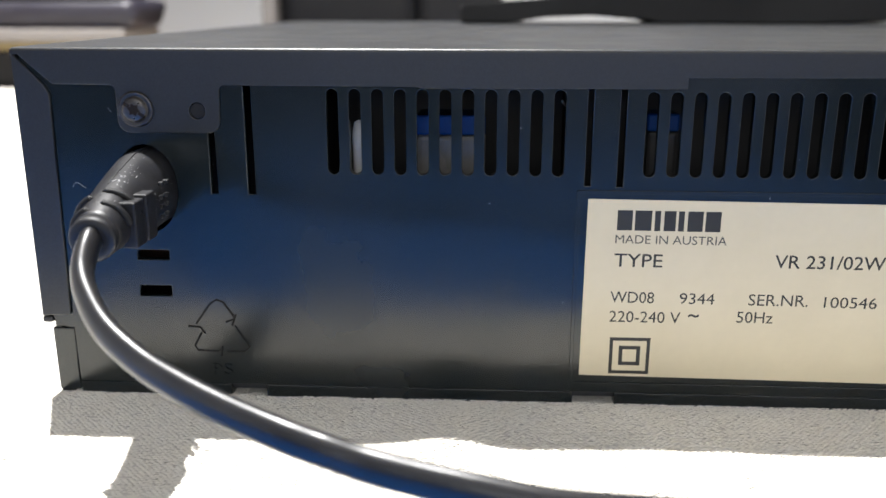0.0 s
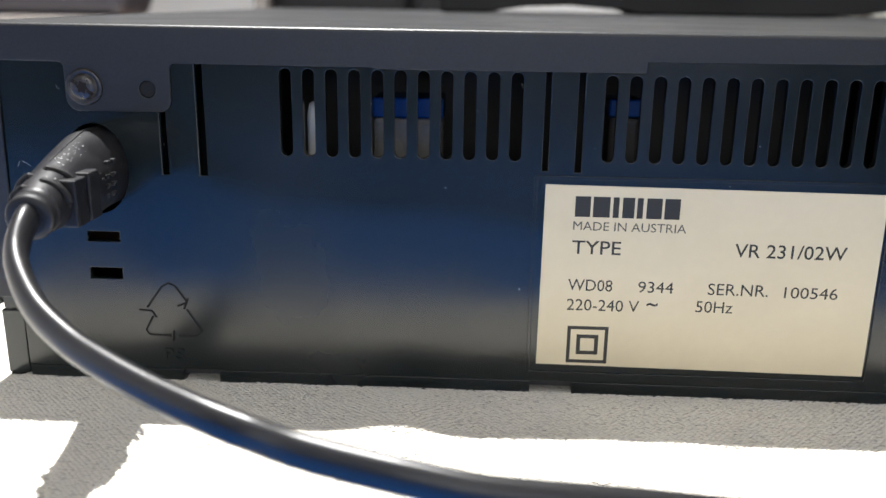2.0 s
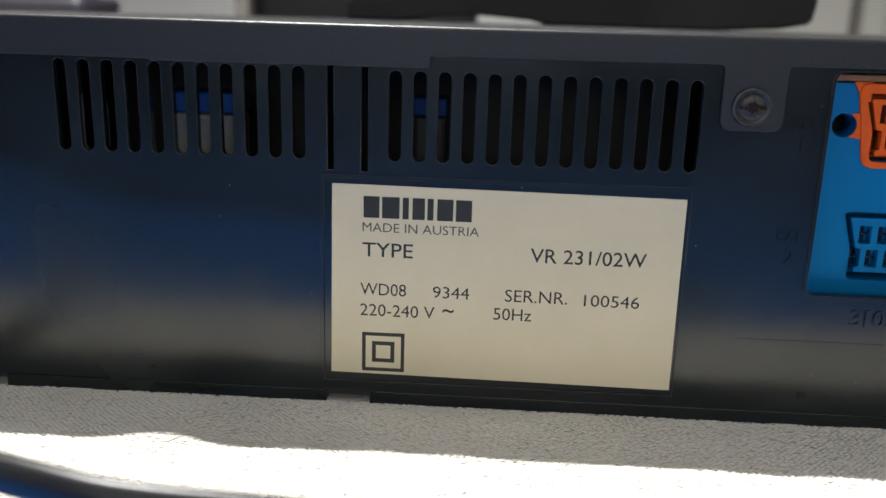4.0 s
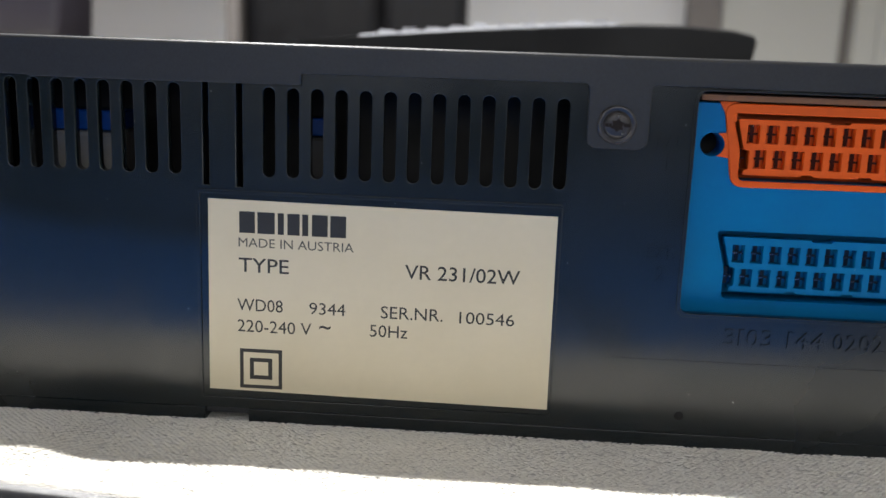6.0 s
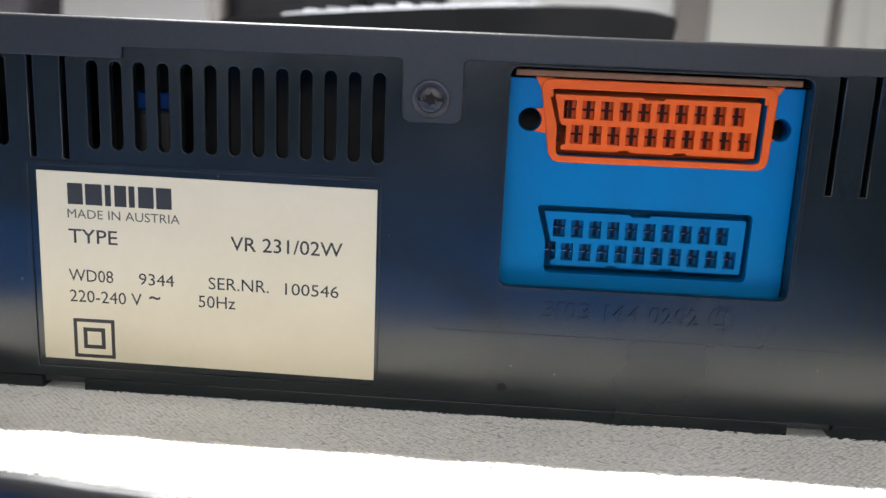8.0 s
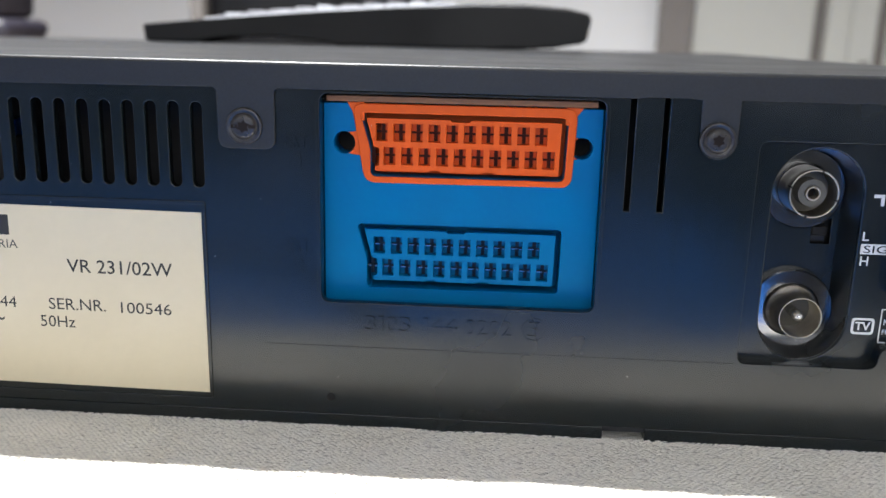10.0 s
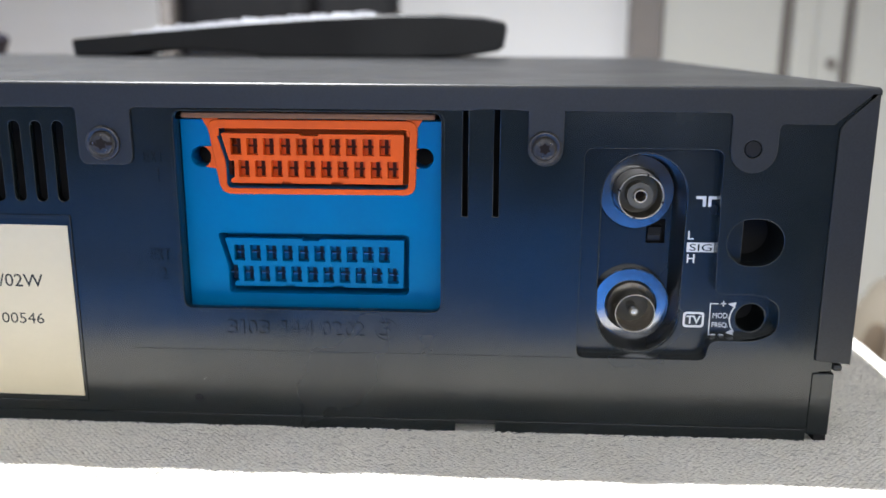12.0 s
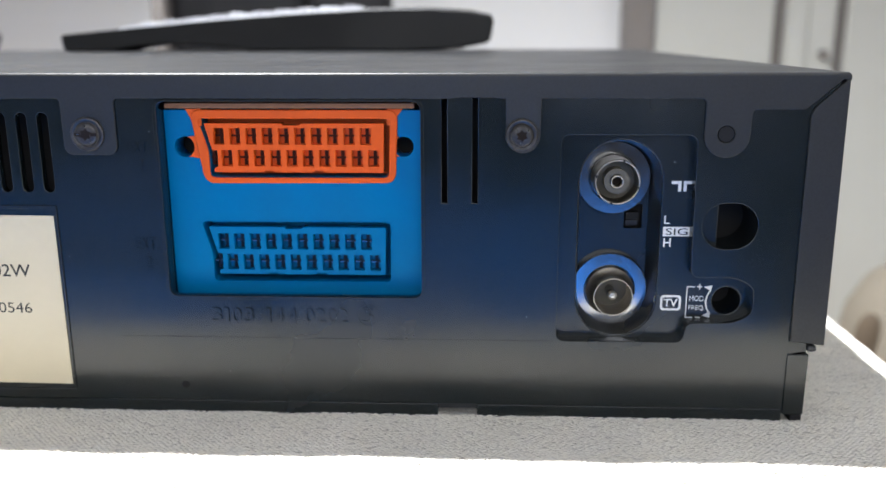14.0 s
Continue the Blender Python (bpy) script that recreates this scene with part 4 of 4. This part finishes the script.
white("white_print", [rounded(rect(154.71, 159.64, 26.13, 29.93), 0.9), rounded(rect(155.23, 159.13, 26.64, 29.42), 0.6)])
lettering("white_print", "TV", 155.53, 158.82, 27.05, 29.00, PLATE_Y - 0.06, PLATE_Y + 0.05, M_WHITE_INK, vcr, 0.02)
lettering("white_print", "MOD.", 161.59, 165.28, 28.49, 29.83, PLATE_Y - 0.06, PLATE_Y + 0.05, M_WHITE_INK, vcr)
lettering("white_print", "FREQ.", 161.49, 165.28, 26.13, 27.46, PLATE_Y - 0.06, PLATE_Y + 0.05, M_WHITE_INK, vcr)
for a in ((160.77, 161.02, 24.28, 32.19), (160.77, 162.72, 31.93, 32.19), (160.77, 162.51, 24.28, 24.54), (163.33, 164.36, 24.28, 24.54), (163.23, 164.46, 31.98, 32.21), (163.74, 163.97, 31.42, 32.75)):
    white("white_print", [rect(*a)])
white("white_print", [[(164.87, 32.08), (166.82, 32.49), (166.52, 31.06)]])
white("white_print", [[(164.87, 24.90), (166.52, 26.03), (166.62, 24.39)]])
white("white_print", [bent_arrow(arc(170.21, 28.39, 4.7, 140, 222, 8), 0.3)])


# what shows through the slots
def innards():
    c = box("capacitor", -103.2, -87.3, 9.0, 22.0, 32.0, 62.3, M_CAN, vcr, 1.2, "grey block capacitor behind the vents")
    box("sleeve", -103.3, -87.2, 8.9, 22.1, 62.35, 66.9, M_CAPBLUE, c, 0.5, "blue sleeve")
    turned("resistor", [(1.7, 0), (1.7, 30), (1.2, 32.5), (0.3, 33)], (-116.2, 7.0, 33.0), M_CERAMIC, vcr, "white ceramic part behind the vents", axis="z", n=20, smooth=True)
    # the deeper can: shade put into a darker copy of the can colour
    c2 = box("capacitor", -48.6, -41.2, 18.0, 27.0, 32.0, 62.3, M_CAN_SHADED, vcr, 1.0, "block capacitor deep behind the vents, its colour darkened for shade")
    box("sleeve", -48.7, -41.1, 17.9, 27.1, 62.35, 66.6, M_CAPBLUE, c2, 0.5, "blue sleeve")
    bm = bmesh.new()
    sweep(bm, spline([(-67.8, 9.0, 32.0), (-67.5, 10.0, 50.0), (-67.7, 11.0, 66.0), (-69.5, 14.0, 70.0)], 5), 0.25, 6)
    part("wire", bm, M_CERAMIC, vcr, "thin pale wire behind the vents")


innards()


# ---- mains lead ----
def power_lead():
    lead = thing("power_lead", "black mains lead with a moulded angled plug in the recorder", "cable")
    body = spline([(-164.3, 5.0, 51.0), (-164.1, -4.0, 51.1), (-162.5, -15.0, 51.3), (-161.3, -27.0, 50.5), (-160.3, -37.0, 49.4)], 6)
    k = len(body) - 1
    radii = [9.1 if i < 8 else 9.1 - 4.7 * (i - 8) / (k - 8) for i in range(k + 1)]
    flats = [0.74 if i < 8 else 0.74 + 0.26 * (i - 8) / (k - 8) for i in range(k + 1)]
    bm = bmesh.new()
    sweep(bm, body, radii, 32, flats)
    plug = part("plug", bm, M_RUBBER, lead, "black moulded rubber plug", smooth=True)
    d = (body[-1] - body[-2]).normalized()
    # the bend relief: black arcs half round the neck paint the staggered slots' shade
    def neck_shade(a, r, a0, a1):
        p = body[-1] + d * a
        side = d.cross(Vector((0, 0, 1))).normalized()
        w = side.cross(d).normalized()
        ring = [p + side * (r * math.cos(radians(q))) + w * (r * math.sin(radians(q))) for q in np.linspace(a0, a1, 14)]
        bm = bmesh.new()
        sweep(bm, ring, [0.15] + [0.75] * 12 + [0.15], 10)
        part("strain_shade", bm, M_BLACK, plug)

    for a, r, a0, a1 in ((-9.2, 6.0, 84, 176), (-7.2, 5.65, -20, 72), (-4.6, 5.15, 92, 178), (-2.4, 4.75, -35, 76), (-8.8, 5.95, -75, -28), (-4.2, 5.05, -80, -40)):
        neck_shade(a, r, a0, a1)
    bm = bmesh.new()
    sweep(bm, [body[-1] - d * 0.5, body[-1] + d * 1.6, body[-1] + d * 2.2, body[-1] + d * 2.25], [4.45, 4.4, 4.0, 2.9], 32)
    part("strain_sleeve", bm, M_RUBBER, plug, smooth=True)
    # the moulding seam and the grip on the flank
    bm = bmesh.new()
    sweep(bm, [p + Vector((0.6 - 0.09 * i, 0, radii[i + 4] * 1.0)) for i, p in enumerate(body[4:-7])], 0.2, 6)
    part("mould_seam", bm, M_RUBBER, plug)
    box("grip_bar", -158.5, -154.8, -31.0, -26.0, 45.4, 54.6, M_RUBBER, plug, 0.35)
    box("grip_bar", -158.5, -154.6, -25.3, -20.7, 45.4, 55.0, M_RUBBER, plug, 0.35)
    for gz in (47.5, 49.6, 51.6, 54.5):
        box("moulded_sign", -156.2, -155.45 + 0.07 * (gz - 50), -14.8, -13.6, gz, gz + 0.9, M_RUBBER, plug, 0.2)
        box("moulded_sign", -156.2, -155.35 + 0.07 * (gz - 50), -12.2, -10.9, gz, gz + 0.9, M_RUBBER, plug, 0.2)
    e = body[-1] + d * 3.5
    path = spline([tuple(body[-1]), tuple(e), (-159.1, -46.0, 45.2), (-156.5, -50.5, 42.0), (-151.5, -55.5, 37.9), (-144.1, -60.5, 34.5), (-137.0, -64.5, 32.5), (-127.7, -69.0, 30.4), (-117.5, -73.5, 28.7), (-110.6, -75.5, 27.3), (-103.4, -79.0, 27.0), (-95.5, -81.0, 26.2), (-86.5, -83.0, 25.5), (-75.6, -84.0, 24.2), (-56.8, -82.0, 22.0), (-37.7, -80.0, 19.5), (-18.7, -80.0, 18.6), (10.0, -82.0, 15.0), (40.0, -86.0, -6.0), (60.0, -92.0, -60.0), (66.0, -96.0, -200.0), (70.0, -98.0, -420.0), (75.0, -110.0, -735.0)], 8)
    bm = bmesh.new()
    sweep(bm, path, 2.8, 24, 0.74)
    part("cord", bm, M_CORD, lead, "smooth black oval cord", smooth=True)
    # pale scuffs along the top of the plug
    rng = np.random.default_rng(21)
    bm = bmesh.new()
    for _ in range(90):
        i = int(np.clip(rng.normal(15, 3.0), 3, len(body) - 3))
        q = radians(float(rng.choice([97, 104, 112, 180]) + rng.normal(0, 7)))
        f = (body[i + 1] - body[i]).normalized()
        side = f.cross(Vector((0, 0, 1))).normalized()
        up = side.cross(f).normalized()
        o = side * (radii[i] * flats[i] * math.cos(q)) + up * (radii[i] * math.sin(q))
        c, nrm = (body[i] + o * 1.004 + f * rng.normal(0, 0.5)) * MM, o.normalized()
        e1, e2 = f * rng.uniform(0.08, 0.5) * MM, nrm.cross(f).normalized() * rng.uniform(0.03, 0.11) * MM
        bm.faces.new([bm.verts.new(c + a * e1 + b * e2 + nrm * 0.03 * MM) for a, b in ((-1, -0.4), (0.2, -1), (1, 0.3), (-0.3, 1))])
    scuff = part("scuff", bm, M_SCUFF, plug, "pale scuff marks")
    scuff["kind"] = "stuff"
    # fine lint caught on the plug
    for pts in ([(-176.5, -11, 53.2), (-175.4, -12, 54.4), (-174.0, -13, 54.6), (-172.6, -13, 53.6)], [(-171.0, -1.6, 69.4), (-170.6, -1.9, 68.8), (-170.2, -1.7, 68.5)]):
        bm = bmesh.new()
        sweep(bm, spline(pts, 5), 0.035, 5)
        part("lint", bm, M_GREYKEY, lead)


power_lead()


# ---- remote control lying on the recorder ----
def remote():
    r = thing("remote_control", "black remote control with a silver face lying on the recorder", "remote control")
    # side outline along x (mm): thin at one end, thick at the other; a hollow under the thin end
    y0, y1 = 241.0, 289.0
    top = [(-101.0, 89.6), (-100.0, 90.6), (-60, 94.6), (-20, 98.3), (20, 101.3), (60, 103.4), (85, 103.6), (105, 102.2), (115.5, 100.0)]
    bottom = [(117.0, 97.0), (115.5, 88.0), (113, 86.0), (100, 83.6), (70, 82.45), (-5, 82.45), (-12, 84.2), (-38, 86.3), (-60, 85.4), (-78, 82.5), (-97, 82.45), (-100, 83.0)]
    prof = top + bottom
    bm = bmesh.new()
    cols = []
    for y, inset in ((y0, 1.2), (y0 + 1.2, 0.3), (y0 + 3, 0), (y1 - 3, 0), (y1 - 1.2, 0.3), (y1, 1.2)):
        cx, cz = 8.0, 92.0
        cols.append([bm.verts.new(((cx + (x - cx) * (1 - inset / 110)) * MM, y * MM, max(82.45, cz + (z - cz) * (1 - inset / 12)) * MM)) for x, z in prof])
    for a, b in zip(cols, cols[1:]):
        for k in range(len(prof)):
            bm.faces.new((a[k], a[(k + 1) % len(prof)], b[(k + 1) % len(prof)], b[k]))
    bm.faces.new(cols[0])
    bm.faces.new(cols[-1])
    part("housing", bm, M_REMOTE, r, "black plastic housing")

    def face_z(x):
        return float(np.interp(x, [a for a, _ in top], [b for _, b in top]))

    bm = bmesh.new()
    xs = list(np.linspace(-70, 52, 19))
    rows = []
    for x in xs:
        rows.append([bm.verts.new((x * MM, y * MM, (face_z(x) + h) * MM)) for y, h in ((242, -0.3), (242.6, 0.9), (281.4, 0.9), (282, -0.3))])
    for a, b in zip(rows, rows[1:]):
        for k in range(4):
            bm.faces.new((a[k], a[(k + 1) % 4], b[(k + 1) % 4], b[k]))
    bm.faces.new(rows[0])
    bm.faces.new(rows[-1])
    part("face_plate", bm, M_SILVER, r, "silver face plate")
    rng = random.Random(3)
    for i, x in enumerate(np.linspace(-58, 45, 10)):
        for y in (247.0, 258.0, 269.0):
            z = face_z(x)
            box("button", x - 3.2, x + 3.2, y, y + 6.5, z + 0.7, z + 2.1 + 0.7 * rng.random(), M_GREYKEY if i % 4 else M_SILVER, r, 0.5)


remote()


# ---- things behind the table ----
def office_chair():
    c = thing("office_chair", "black padded chair behind the table", "chair")
    box("backrest", -0.478, -0.215, 1.44, 1.52, -0.12, 0.42, M_CHAIR, c, 0.04, seg=4, unit=1.0)
    box("backrest_side", -0.50, -0.474, 1.42, 1.54, -0.16, 0.40, M_TAUPE, c, 0.01, "grey plastic edge of the backrest", unit=1.0)
    box("backrest_side", -0.217, -0.06, 1.45, 1.51, -0.14, 0.36, M_CHAIR, c, 0.02, unit=1.0)
    box("seat", -0.50, -0.05, 1.48, 1.90, -0.32, -0.22, M_CHAIR, c, 0.03, seg=3, unit=1.0)
    box("column", -0.31, -0.25, 1.65, 1.71, -0.66, -0.32, M_BLACK, c, unit=1.0)
    for k in range(5):
        a = 2 * math.pi * k / 5
        bm = bmesh.new()
        add_box(bm, 0.02, 0.27, -0.02, 0.02, -0.74, -0.68, 0.008, unit=1.0)
        bmesh.ops.rotate(bm, verts=bm.verts, cent=(0, 0, 0), matrix=Matrix.Rotation(a, 3, "Z"))
        bmesh.ops.translate(bm, verts=bm.verts, vec=(-0.28, 1.68, 0))
        part("foot_arm", bm, M_BLACK, c)


office_chair()


def bag_pile():
    """Dark folded cloth on a pale box, a wooden board and a black case at the table's far corner."""
    tagged(box("black_case", -1180, -492, 776, 860, -1.0, 40, M_CHAIR, bevel=3), "flat black case lying on the table", "case")
    tagged(box("wooden_board", -1190, -488, 772, 864, 40.5, 50, M_WOOD, bevel=2), "brown wooden board on a black case", "board")
    tagged(box("pale_box", -1170, -480, 750, 858, 50.5, 64.5, M_CARD, bevel=3), "flat pale cardboard box on a wooden board", "box")
    for z0, z1, x1 in ((65, 96, -468), (96.5, 170, -478)):
        bm = bmesh.new()
        add_box(bm, -1150, x1, 755, 850, z0, z1, 12, 4)
        for v in bm.verts:
            if v.co.z > 0.078:
                v.co += Vector((0.008, 0.004, 0.005)) * noise.noise(v.co * 30)
        tagged(part("folded_cloth", bm, M_PURPLE, smooth=True), "dark purple folded cloth on a pale box", "cloth", "folded cloths")


bag_pile()


def pouffe():
    """A round upholstered stool on the floor beyond the table's end."""
    p = thing("pouffe", "round beige upholstered pouffe on the floor", "pouffe")
    prof = [(150, -738), (186, -700), (196, -600), (192, -480), (178, -400), (150, -345), (100, -308), (50, -294), (4, -290)]
    turned("body", prof, (950, 1300, 0), M_BEIGE, p, axis="z", n=48, smooth=True)
    bm = bmesh.new()
    bmesh.ops.create_uvsphere(bm, u_segments=20, v_segments=12, radius=1.0)
    for v in bm.verts:
        v.co = Vector((0.775 + 0.024 * v.co.x, 1.236 + 0.016 * v.co.y, -0.421 + 0.048 * v.co.z))
    part("tuft", bm, M_TUFT, p, "brown tuft on the side", smooth=True)


pouffe()
